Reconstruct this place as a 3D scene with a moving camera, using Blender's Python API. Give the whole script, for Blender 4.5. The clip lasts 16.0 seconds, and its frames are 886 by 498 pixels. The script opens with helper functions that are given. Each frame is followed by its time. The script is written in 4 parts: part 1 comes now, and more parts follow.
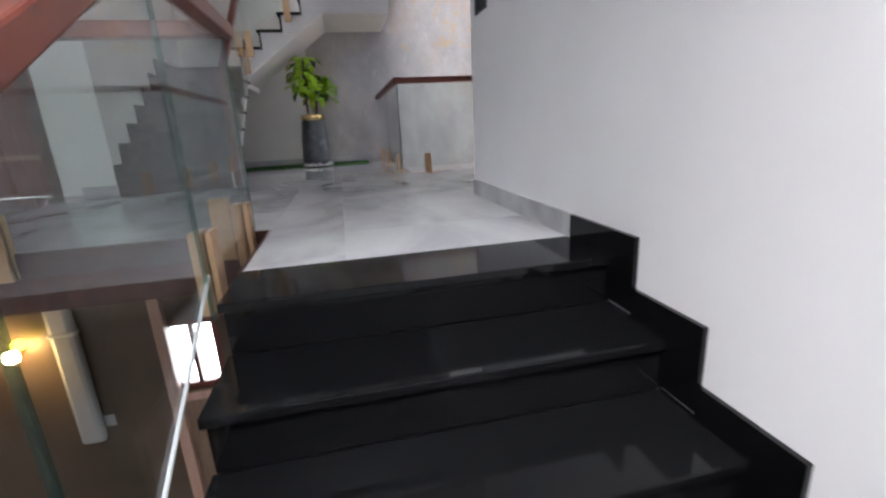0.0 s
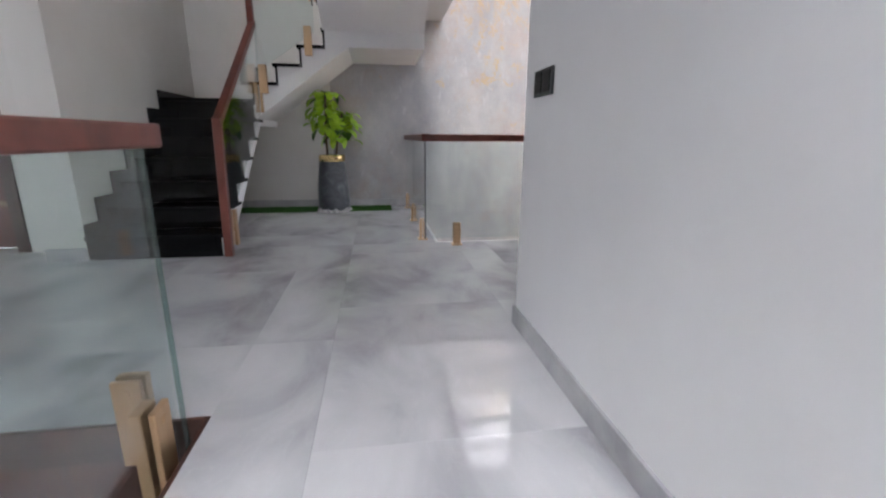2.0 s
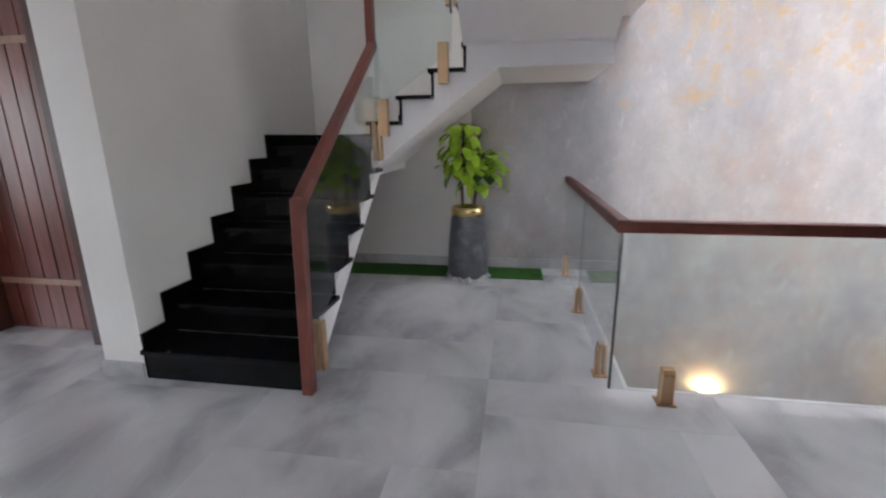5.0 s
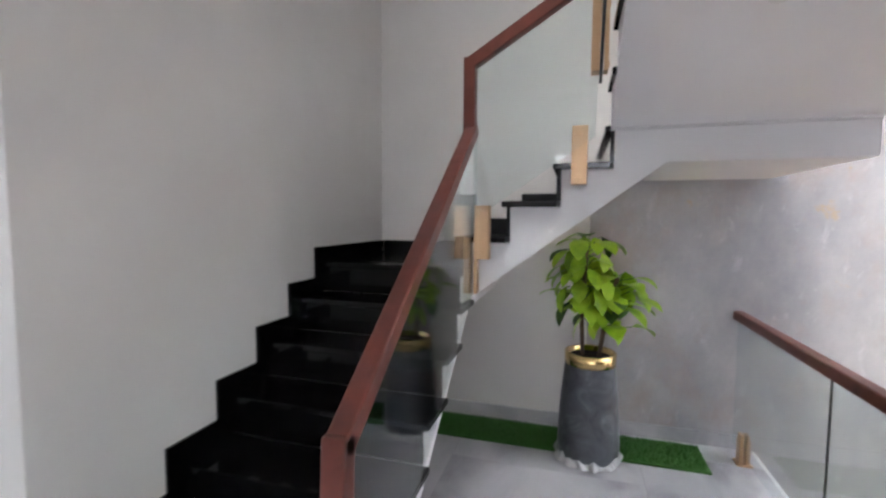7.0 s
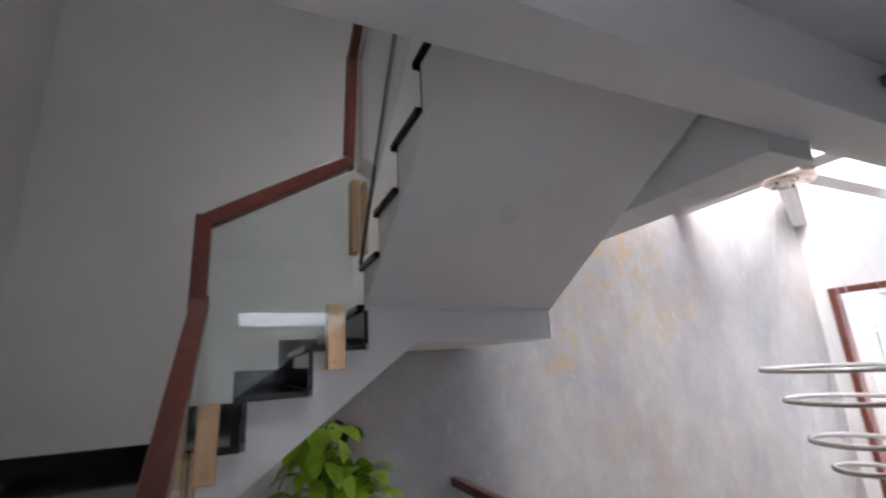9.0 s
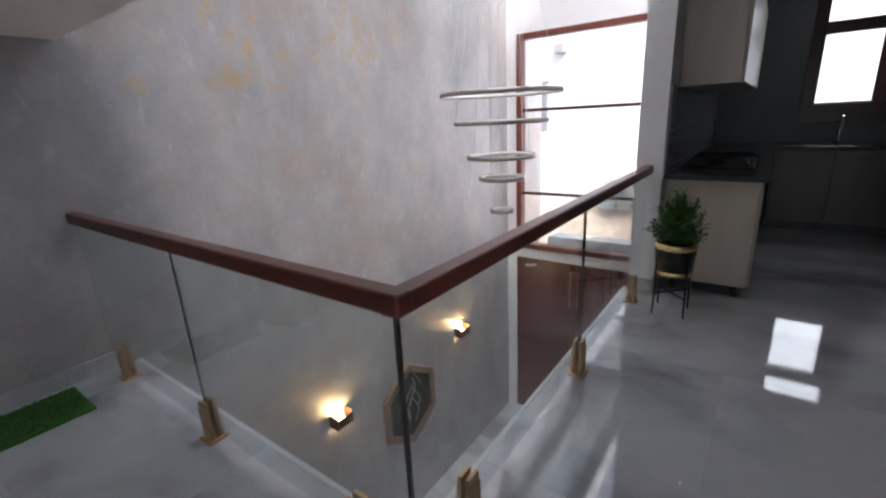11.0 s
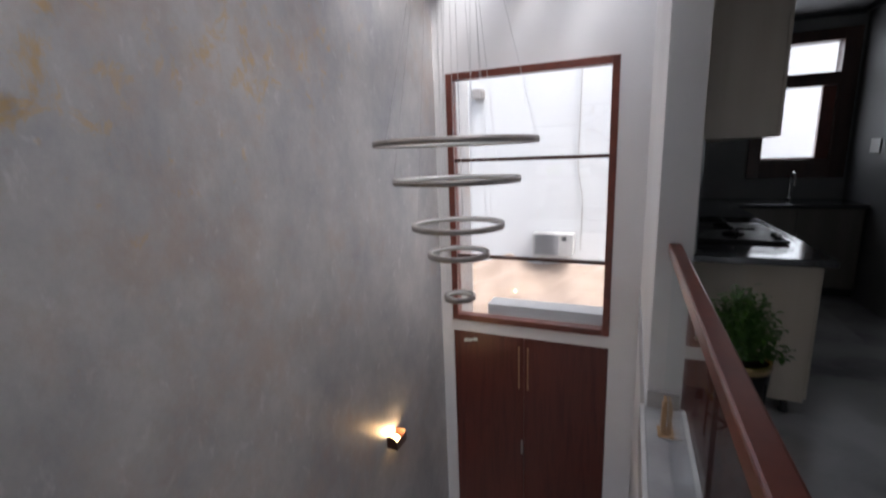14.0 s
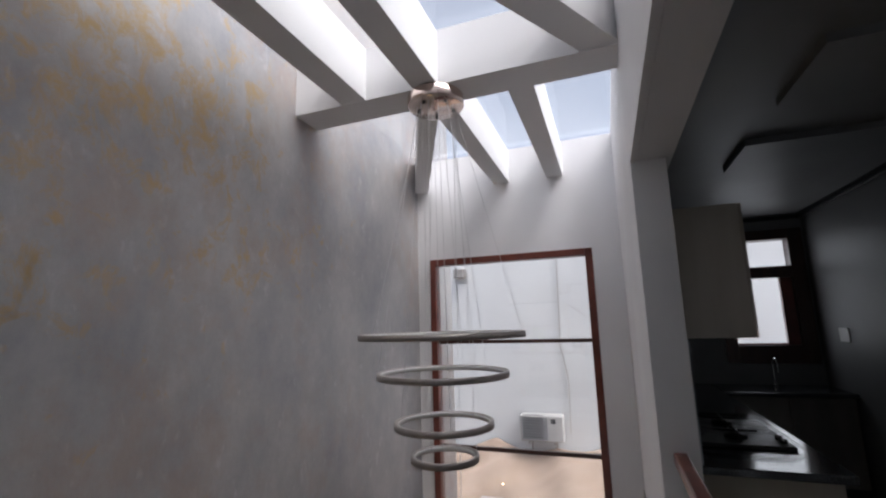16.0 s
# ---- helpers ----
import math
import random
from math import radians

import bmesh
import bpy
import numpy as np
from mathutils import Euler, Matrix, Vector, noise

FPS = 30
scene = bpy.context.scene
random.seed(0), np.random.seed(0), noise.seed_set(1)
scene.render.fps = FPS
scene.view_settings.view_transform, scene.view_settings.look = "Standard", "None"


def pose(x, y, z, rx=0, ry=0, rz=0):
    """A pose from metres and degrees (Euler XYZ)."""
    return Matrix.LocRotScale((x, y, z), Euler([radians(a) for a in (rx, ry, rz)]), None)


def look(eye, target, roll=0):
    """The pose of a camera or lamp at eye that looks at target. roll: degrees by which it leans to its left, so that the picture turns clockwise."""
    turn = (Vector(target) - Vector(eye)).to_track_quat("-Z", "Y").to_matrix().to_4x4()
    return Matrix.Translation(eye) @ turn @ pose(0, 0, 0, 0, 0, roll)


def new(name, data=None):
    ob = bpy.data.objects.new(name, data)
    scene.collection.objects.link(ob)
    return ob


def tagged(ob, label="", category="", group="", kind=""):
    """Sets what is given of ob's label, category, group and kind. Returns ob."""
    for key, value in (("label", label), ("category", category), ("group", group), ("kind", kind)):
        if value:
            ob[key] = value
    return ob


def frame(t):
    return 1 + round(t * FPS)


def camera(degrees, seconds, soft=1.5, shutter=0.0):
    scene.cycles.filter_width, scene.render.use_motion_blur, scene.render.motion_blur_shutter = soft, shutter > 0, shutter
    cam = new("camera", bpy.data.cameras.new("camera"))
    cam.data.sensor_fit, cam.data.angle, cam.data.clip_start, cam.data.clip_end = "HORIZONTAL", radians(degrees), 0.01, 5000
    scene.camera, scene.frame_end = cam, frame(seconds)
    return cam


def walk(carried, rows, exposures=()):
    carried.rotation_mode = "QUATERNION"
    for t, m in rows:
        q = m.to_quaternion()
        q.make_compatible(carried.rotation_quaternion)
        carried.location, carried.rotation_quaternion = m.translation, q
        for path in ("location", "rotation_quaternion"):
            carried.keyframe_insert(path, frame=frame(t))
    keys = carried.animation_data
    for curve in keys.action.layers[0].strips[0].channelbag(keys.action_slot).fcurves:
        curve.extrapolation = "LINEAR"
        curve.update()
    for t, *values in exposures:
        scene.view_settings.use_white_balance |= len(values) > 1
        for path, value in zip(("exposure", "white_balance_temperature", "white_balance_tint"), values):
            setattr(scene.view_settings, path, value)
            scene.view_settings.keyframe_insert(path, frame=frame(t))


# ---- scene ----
cam = camera(90.2, 16.0, soft=2.2, shutter=0.3)
PATH = [
    (0, (0.428, 0.909, 0.473), (0.827, 2.794, -0.063), -3.0),
    (0.5, (0.446, 1.169, 0.584), (0.655, 3.088, 0.061), -1.2),
    (1, (0.538, 1.386, 0.731), (0.727, 3.315, 0.24), -0.3),
    (1.5, (0.625, 1.635, 0.835), (0.829, 3.574, 0.392), -0.6),
    (2, (0.628, 1.841, 0.951), (0.915, 3.758, 0.458), 0.3),
    (2.5, (0.775, 2.046, 1.048), (0.989, 3.977, 0.573), -0.2),
    (3, (0.777, 2.299, 1.116), (0.868, 4.243, 0.657), -1.5),
    (5.3, (0.509, 3.685, 1.381), (0.025, 5.558, 0.874), -1.2),
    (5.5, (0.494, 3.818, 1.355), (-0.137, 5.646, 0.846), -2.2),
    (6, (0.169, 4.094, 1.394), (-0.641, 5.861, 0.921), -2.3),
    (6.5, (0.064, 4.424, 1.501), (-0.753, 6.227, 1.213), -0.9),
    (7, (-0.039, 4.665, 1.592), (-0.612, 6.576, 1.454), 0.3),
    (7.5, (-0.204, 4.781, 1.67), (-0.385, 6.771, 1.753), -0.9),
    (8, (-0.235, 4.931, 1.721), (-0.132, 6.898, 2.065), -1.8),
    (8.5, (-0.315, 4.986, 1.77), (0.173, 6.849, 2.312), -3.1),
    (9, (-0.402, 4.939, 1.759), (0.405, 6.699, 2.262), -3.2),
    (9.5, (-0.325, 4.906, 1.647), (0.886, 6.496, 1.736), -0.4),
    (10, (-0.156, 4.868, 1.406), (1.261, 6.237, 1.06), 0.3),
    (10.2, (-0.068, 4.872, 1.361), (1.376, 6.164, 0.865), 0.2),
    (12.3, (0.872, 5.409, 1.42), (2.517, 6.414, 0.888), -5.8),
    (12.5, (0.937, 5.481, 1.426), (2.595, 6.463, 0.889), -6.5),
    (12.7, (0.99, 5.571, 1.416), (2.652, 6.515, 0.826), -7.0),
    (13, (1.086, 5.634, 1.356), (2.71, 6.543, 0.624), -5.5),
    (13.5, (1.17, 5.757, 1.335), (2.854, 6.556, 0.61), -3.1),
    (14, (1.206, 5.931, 1.467), (3.005, 6.704, 1.06), -2.1),
    (14.5, (1.26, 6.013, 1.566), (3.098, 6.77, 1.346), -1.3),
    (15, (1.28, 5.994, 1.595), (3.128, 6.761, 1.599), -1.0),
    (15.5, (1.251, 5.985, 1.606), (3.091, 6.714, 1.892), -1.0),
    (16, (1.232, 5.977, 1.634), (3.084, 6.654, 1.968), -1.6),
]
walk(cam, [(t, look(eye, target, roll)) for t, eye, target, roll in PATH],
     exposures=[(0, 3.2, 6250, 12), (1, 3.45, 6230, 12), (2, 3.4, 6270, 12), (3, 3.4, 6270, 12), (5.5, 3.55, 6270, 12), (6, 3.75, 6260, 12), (6.5, 3.85, 6250, 12), (7, 3.9, 6250, 12), (7.5, 3.7, 6230, 12), (8, 3.45, 6200, 12), (8.5, 3.25, 6180, 12), (9, 2.75, 6150, 12), (9.5, 2.6, 6100, 12), (10.2, 2.65, 6120, 12), (12.3, 1.95, 6150, 12), (13, 1.85, 6170, 12), (13.5, 1.9, 6170, 12), (14, 1.65, 6180, 12), (14.5, 1.35, 6200, 12), (15, 1.2, 6200, 12), (16, 0.95, 6200, 12)])

# ---- world, sun and large lights ----
world = bpy.data.worlds.new("sky")
scene.world = world
world.use_nodes = True
wn = world.node_tree.nodes
sky = wn.new("ShaderNodeTexSky")
sky.sky_type, sky.sun_disc = "NISHITA", False
sky.sun_elevation, sky.sun_rotation = radians(58), radians(200)
sky.air_density, sky.dust_density = 0.7, 5.0
sky.ozone_density = 0.5
wn["Background"].inputs["Strength"].default_value = 0.15
haze = wn.new("ShaderNodeHueSaturation")
haze.inputs["Saturation"].default_value, haze.inputs["Value"].default_value = 0.45, 1.12
world.node_tree.links.new(sky.outputs[0], haze.inputs["Color"])
world.node_tree.links.new(haze.outputs[0], wn["Background"].inputs["Color"])
sun = new("sun", bpy.data.lights.new("sun", "SUN"))
sun.data.energy, sun.data.angle, sun.data.color = 0.9, radians(45), (1.0, 0.98, 0.95)
sun.matrix_world = look((-6, -14, 24), (0, 0, 0))


def window_light(name, eye, target, w, h, watts, colour=(0.93, 0.96, 1.0)):
    ob = new(name, bpy.data.lights.new(name, "AREA"))
    ob.data.shape, ob.data.size, ob.data.size_y = "RECTANGLE", w, h
    ob.data.energy, ob.data.color = watts, colour
    ob.matrix_world = look(eye, target)
    return ob


# the west lamp fills the hall from an assumed window out of view
window_light("assumed_daylight_west", (-5.9, 3.9, 1.45), (0, 3.9, 1.3), 1.5, 1.5, 2.2)
window_light("daylight_entry", (0.35, -0.6, 3.86), (0.35, -0.5, 0), 1.7, 2.4, 42)
window_light("daylight_kitchen", (7.16, 4.38, 1.86), (3.5, 4.38, 1.2), 0.55, 1.1, 1.2)

# ---- materials ----


def material(name):
    m = bpy.data.materials.new(name)
    m.use_nodes = True
    return m, m.node_tree.nodes, m.node_tree.links, m.node_tree.nodes["Principled BSDF"]


def ramp(nodes, stops):
    r = nodes.new("ShaderNodeValToRGB")
    while len(r.color_ramp.elements) < len(stops):
        r.color_ramp.elements.new(0.5)
    for e, (p, c) in zip(r.color_ramp.elements, stops):
        e.position, e.color = p, (*c, 1)
    return r


def noisy(name, stops, scale=4.0, stretch=(1, 1, 1), rough=0.6, rough_var=0.1, metal=0.0, bump=0.1, bump_scale=60.0,
          detail=6.0, distort=0.0, space="Object", jitter=False, spec=0.5):
    m, n, l, b = material(name)
    tc, mp = n.new("ShaderNodeTexCoord"), n.new("ShaderNodeMapping")
    mp.inputs["Scale"].default_value = stretch
    l.new(tc.outputs[space], mp.inputs["Vector"])
    if jitter:
        oi, mu = n.new("ShaderNodeObjectInfo"), n.new("ShaderNodeMath")
        mu.operation, mu.inputs[1].default_value = "MULTIPLY", 37.0
        l.new(oi.outputs["Random"], mu.inputs[0])
        l.new(mu.outputs[0], mp.inputs["Location"])
    t = n.new("ShaderNodeTexNoise")
    t.inputs["Scale"].default_value, t.inputs["Detail"].default_value, t.inputs["Distortion"].default_value = scale, detail, distort
    l.new(mp.outputs[0], t.inputs["Vector"])
    r = ramp(n, stops)
    l.new(t.outputs[0], r.inputs[0])
    l.new(r.outputs[0], b.inputs["Base Color"])
    mr = n.new("ShaderNodeMapRange")
    mr.inputs["To Min"].default_value, mr.inputs["To Max"].default_value = max(0.02, rough - rough_var), rough + rough_var
    l.new(t.outputs[0], mr.inputs["Value"])
    l.new(mr.outputs[0], b.inputs["Roughness"])
    b.inputs["Metallic"].default_value = metal
    b.inputs["Specular IOR Level"].default_value = spec
    if bump:
        f, bp = n.new("ShaderNodeTexNoise"), n.new("ShaderNodeBump")
        f.inputs["Scale"].default_value, f.inputs["Detail"].default_value = bump_scale, 4
        l.new(mp.outputs[0], f.inputs["Vector"])
        l.new(f.outputs[0], bp.inputs["Height"])
        bp.inputs["Strength"].default_value, bp.inputs["Distance"].default_value = bump, 0.01
        l.new(bp.outputs[0], b.inputs["Normal"])
    return m


def golden_plaster():
    """Pearl-grey plaster with trowel clouds, pale mica dabs and worn flakes of gold leaf."""
    m, n, l, b = material("silver_gold_plaster")
    tc = n.new("ShaderNodeTexCoord")

    def noise(scale, detail, stretch=(1, 1, 1), rough=0.5, distort=0.0):
        mp, t = n.new("ShaderNodeMapping"), n.new("ShaderNodeTexNoise")
        mp.inputs["Scale"].default_value = stretch
        l.new(tc.outputs["Object"], mp.inputs["Vector"])
        l.new(mp.outputs[0], t.inputs["Vector"])
        t.inputs["Scale"].default_value, t.inputs["Detail"].default_value = scale, detail
        t.inputs["Roughness"].default_value, t.inputs["Distortion"].default_value = rough, distort
        return t.outputs[0]

    def calc(op, a, b2, c=None):
        k = n.new("ShaderNodeMath")
        k.operation = op
        for sock, v in zip(k.inputs, (a, b2, c)):
            if v is None:
                continue
            if isinstance(v, float):
                sock.default_value = v
            else:
                l.new(v, sock)
        return k.outputs[0]

    def mixed(fac, a, colour):
        k = n.new("ShaderNodeMix")
        k.data_type = "RGBA"
        l.new(fac, k.inputs[0])
        l.new(a, k.inputs[6])
        k.inputs[7].default_value = (*colour, 1)
        return k.outputs[2]

    base = ramp(n, [(0.3, (0.31, 0.312, 0.335)), (0.5, (0.41, 0.402, 0.405)), (0.7, (0.51, 0.497, 0.488))])
    l.new(noise(1.7, 11, (1, 1, 0.7), 0.7), base.inputs[0])
    # pale mica dabs, short and upright
    dab = ramp(n, [(0.60, (0, 0, 0)), (0.70, (0.4, 0.4, 0.4))])
    l.new(noise(11.0, 6, (1, 1, 0.5), 0.6, 0.4), dab.inputs[0])
    col = mixed(dab.outputs[0], base.outputs[0], (0.60, 0.59, 0.60))
    # faint ochre smears over the whole wall
    smear = ramp(n, [(0.515, (0, 0, 0)), (0.64, (0.5, 0.5, 0.5))])
    l.new(calc("MULTIPLY_ADD", noise(0.8, 3), 0.5, calc("MULTIPLY", noise(5.0, 10, (1, 1, 0.75), 0.72), 0.55)), smear.inputs[0])
    col = mixed(smear.outputs[0], col, (0.415, 0.32, 0.265))
    # gold flakes gather in flocks, mostly high up near the stairs
    far, high = n.new("ShaderNodeVectorMath"), n.new("ShaderNodeMapRange")
    far.operation = "DISTANCE"
    l.new(tc.outputs["Object"], far.inputs[0])
    far.inputs[1].default_value = (2.6, GOLD_Y, 3.0)
    high.inputs["From Min"].default_value, high.inputs["From Max"].default_value = 0.3, 2.7
    high.inputs["To Min"].default_value, high.inputs["To Max"].default_value = 0.12, -0.05
    l.new(far.outputs["Value"], high.inputs["Value"])
    flock = calc("MULTIPLY_ADD", noise(2.0, 4, (1, 1, 0.8)), 0.30, calc("ADD", high.outputs[0], 0.0))
    flakes = calc("MULTIPLY_ADD", noise(7.0, 12, (1, 1, 0.7), 0.72, 0.4), 0.9, flock)
    gold = ramp(n, [(0.705, (0, 0, 0)), (0.745, (0.36, 0.36, 0.36)), (0.83, (0.85, 0.85, 0.85))])
    l.new(flakes, gold.inputs[0])
    col = mixed(gold.outputs[0], col, (0.52, 0.37, 0.18))
    l.new(col, b.inputs["Base Color"])
    l.new(calc("MULTIPLY_ADD", gold.outputs[0], 0.55, 0.34), b.inputs["Metallic"])
    l.new(calc("MULTIPLY_ADD", gold.outputs[0], -0.16, 0.5), b.inputs["Roughness"])
    bp = n.new("ShaderNodeBump")
    l.new(noise(13.0, 9, (1, 1, 0.6), 0.6), bp.inputs["Height"])
    bp.inputs["Strength"].default_value, bp.inputs["Distance"].default_value = 0.2, 0.02
    l.new(bp.outputs[0], b.inputs["Normal"])
    return m


def marble_tile():
    m, n, l, b = material("grey_marble_tile")
    tc, mp, oi = n.new("ShaderNodeTexCoord"), n.new("ShaderNodeMapping"), n.new("ShaderNodeObjectInfo")
    mu = n.new("ShaderNodeMath")
    mu.operation, mu.inputs[1].default_value = "MULTIPLY", 53.0
    l.new(oi.outputs["Random"], mu.inputs[0])
    l.new(mu.outputs[0], mp.inputs["Location"])
    l.new(tc.outputs["Object"], mp.inputs["Vector"])
    mp.inputs["Rotation"].default_value = (0, 0, radians(52))
    mp.inputs["Scale"].default_value = (1.15, 0.72, 1.0)
    a = n.new("ShaderNodeTexNoise")
    a.inputs["Scale"].default_value, a.inputs["Detail"].default_value, a.inputs["Distortion"].default_value = 1.9, 6, 0.5
    l.new(mp.outputs[0], a.inputs["Vector"])
    r = ramp(n, [(0.30, (0.29, 0.287, 0.30)), (0.40, (0.385, 0.382, 0.40)), (0.48, (0.46, 0.458, 0.473)), (0.60, (0.525, 0.523, 0.537)), (0.75, (0.57, 0.568, 0.58))])
    l.new(a.outputs[0], r.inputs[0])
    v = n.new("ShaderNodeTexNoise")
    v.inputs["Scale"].default_value, v.inputs["Detail"].default_value, v.inputs["Distortion"].default_value = 3.0, 10, 2.2
    l.new(mp.outputs[0], v.inputs["Vector"])
    vr = ramp(n, [(0.485, (0, 0, 0)), (0.5, (0.09, 0.09, 0.09)), (0.515, (0, 0, 0))])
    l.new(v.outputs[0], vr.inputs[0])
    mix = n.new("ShaderNodeMix")
    mix.data_type = "RGBA"
    l.new(vr.outputs[0], mix.inputs[0])
    l.new(r.outputs[0], mix.inputs[6])
    mix.inputs[7].default_value = (0.66, 0.65, 0.65, 1)
    l.new(mix.outputs[2], b.inputs["Base Color"])
    b.inputs["Roughness"].default_value = 0.035
    b.inputs["Specular IOR Level"].default_value = 0.75
    return m


def wood(name, dark, light, rough=0.35, along=(1, 1, 0.08), scale=14):
    return noisy(name, [(0.25, dark), (0.55, light), (0.8, dark)], scale=scale, stretch=along, rough=rough, rough_var=0.06, bump=0.06, bump_scale=40, distort=0.6)


def pane_glass(name, tint=(0.93, 0.97, 0.96), gloss=1.0):
    m, n, l, b = material(name)
    n.remove(b)
    out = n["Material Output"]
    tr, gl, mx, fr = n.new("ShaderNodeBsdfTransparent"), n.new("ShaderNodeBsdfGlossy"), n.new("ShaderNodeMixShader"), n.new("ShaderNodeLayerWeight")
    tr.inputs[0].default_value = (*tint, 1)
    gl.inputs["Roughness"].default_value = 0.01
    gl.inputs["Color"].default_value = (gloss, gloss, gloss, 1)
    fr.inputs[0].default_value = 0.5
    pw, ma = n.new("ShaderNodeMath"), n.new("ShaderNodeMath")
    pw.operation, pw.inputs[1].default_value = "POWER", 5.0
    ma.operation, ma.inputs[1].default_value, ma.inputs[2].default_value = "MULTIPLY_ADD", 0.9, 0.04
    l.new(fr.outputs["Facing"], pw.inputs[0])
    l.new(pw.outputs[0], ma.inputs[0])
    l.new(ma.outputs[0], mx.inputs[0])
    l.new(tr.outputs[0], mx.inputs[1])
    l.new(gl.outputs[0], mx.inputs[2])
    l.new(mx.outputs[0], out.inputs[0])
    return m


def glowing(name, colour, strength):
    m, n, l, b = material(name)
    b.inputs["Base Color"].default_value = (*colour, 1)
    b.inputs["Emission Color"].default_value = (*colour, 1)
    b.inputs["Emission Strength"].default_value = strength
    return m


WHITE = noisy("white_wall_paint", [(0.35, (0.74, 0.73, 0.735)), (0.65, (0.79, 0.785, 0.79))], scale=1.3, rough=0.62, bump=0.05, bump_scale=180)
CREAM = noisy("cream_wall_paint", [(0.35, (0.66, 0.635, 0.60)), (0.65, (0.72, 0.70, 0.665))], scale=1.1, rough=0.6, bump=0.05, bump_scale=180)
CEIL = noisy("ceiling_paint", [(0.35, (0.72, 0.715, 0.72)), (0.65, (0.77, 0.765, 0.77))], scale=1.0, rough=0.7, bump=0.04, bump_scale=150)
GOLD_Y = 8.12
GOLD_WALL = golden_plaster()
MARBLE = marble_tile()
MARBLE_TRIM = noisy("grey_marble_trim", [(0.3, (0.36, 0.355, 0.37)), (0.7, (0.55, 0.545, 0.55))], scale=3, rough=0.14, bump=0, distort=1)
WHITE_STONE = noisy("white_stone_edge", [(0.3, (0.62, 0.615, 0.61)), (0.7, (0.74, 0.735, 0.73))], scale=4, rough=0.2, bump=0, distort=0.8)
GROUT = noisy("grout", [(0.3, (0.42, 0.415, 0.43)), (0.7, (0.48, 0.475, 0.49))], scale=30, rough=0.85)
GRANITE = noisy("black_granite", [(0.35, (0.003, 0.003, 0.0035)), (0.6, (0.0045, 0.0045, 0.005)), (0.85, (0.011, 0.011, 0.012))], scale=160, rough=0.09, rough_var=0.03, bump=0, spec=0.27)
TEAK = wood("red_brown_wood", (0.10, 0.026, 0.018), (0.165, 0.044, 0.029), along=(0.3, 0.3, 0.3), scale=20)
DOOR_WOOD = wood("dark_red_door_wood", (0.085, 0.02, 0.014), (0.145, 0.036, 0.024))
INLAY = wood("pale_brown_inlay", (0.20, 0.105, 0.07), (0.28, 0.16, 0.11))
FRAME_WOOD = wood("brown_frame_wood", (0.17, 0.11, 0.07), (0.26, 0.175, 0.115))
CUPBOARD_WOOD = wood("deep_red_cupboard_wood", (0.062, 0.013, 0.009), (0.115, 0.026, 0.017))
DARK_WOOD = wood("dark_wood", (0.035, 0.012, 0.009), (0.065, 0.024, 0.016))
BRASS = noisy("brushed_gold", [(0.3, (0.46, 0.295, 0.165)), (0.7, (0.56, 0.375, 0.22))], scale=20, stretch=(1, 1, 0.05), rough=0.34, metal=0.75, bump=0.03)
POLISHED = noisy("polished_gold", [(0.3, (0.78, 0.56, 0.24)), (0.7, (0.86, 0.66, 0.33))], scale=9, rough=0.16, metal=1.0, bump=0)
GLASS = pane_glass("clear_glass", (0.92, 0.953, 0.95))
EDGE = pane_glass("green_glass_edge", (0.62, 0.76, 0.73))
WINDOW_GLASS = pane_glass("window_glass", (0.97, 0.98, 0.98))
LAMINATE = noisy("beige_laminate", [(0.3, (0.50, 0.44, 0.36)), (0.7, (0.58, 0.52, 0.44))], scale=8, stretch=(1, 1, 0.12), rough=0.35, bump=0.02)
DARK_LAMINATE = noisy("grey_brown_laminate", [(0.3, (0.16, 0.145, 0.125)), (0.7, (0.21, 0.19, 0.165))], scale=8, stretch=(1, 1, 0.12), rough=0.4, bump=0.02)
SLATE_TILE = noisy("grey_wall_tile", [(0.3, (0.16, 0.165, 0.18)), (0.7, (0.25, 0.255, 0.27))], scale=3, rough=0.08, rough_var=0.03, bump=0.01, jitter=True)
COUNTER = noisy("dark_grey_granite", [(0.35, (0.03, 0.031, 0.034)), (0.6, (0.055, 0.057, 0.062)), (0.85, (0.12, 0.122, 0.128))], scale=120, rough=0.12, rough_var=0.03, bump=0)
THIN_FILM = pane_glass("thin_film", (0.8, 0.8, 0.8), 0.1)
# salmon wood, its colour lightened to carry the lower window's light
LIT_SALMON_WOOD = wood("lit_salmon_wood", (0.42, 0.26, 0.20), (0.55, 0.36, 0.28))
KITCHEN_PAINT = noisy("grey_kitchen_paint", [(0.35, (0.20, 0.205, 0.21)), (0.65, (0.25, 0.255, 0.26))], scale=1.5, rough=0.5, bump=0.04, bump_scale=160)
BLACK_METAL = noisy("black_metal", [(0.3, (0.012, 0.012, 0.012)), (0.7, (0.03, 0.03, 0.03))], scale=20, rough=0.4, metal=0.4, bump=0.03)
PLASTIC_DARK = noisy("dark_grey_plastic", [(0.3, (0.03, 0.032, 0.036)), (0.7, (0.05, 0.052, 0.056))], scale=12, rough=0.4, bump=0.02)
PLASTIC_WHITE = noisy("white_plastic", [(0.3, (0.68, 0.68, 0.67)), (0.7, (0.75, 0.75, 0.74))], scale=6, rough=0.4, bump=0.02)
MID_GREY = noisy("mid_grey_plastic", [(0.3, (0.20, 0.20, 0.21)), (0.7, (0.27, 0.27, 0.28))], scale=10, rough=0.5, bump=0.02)
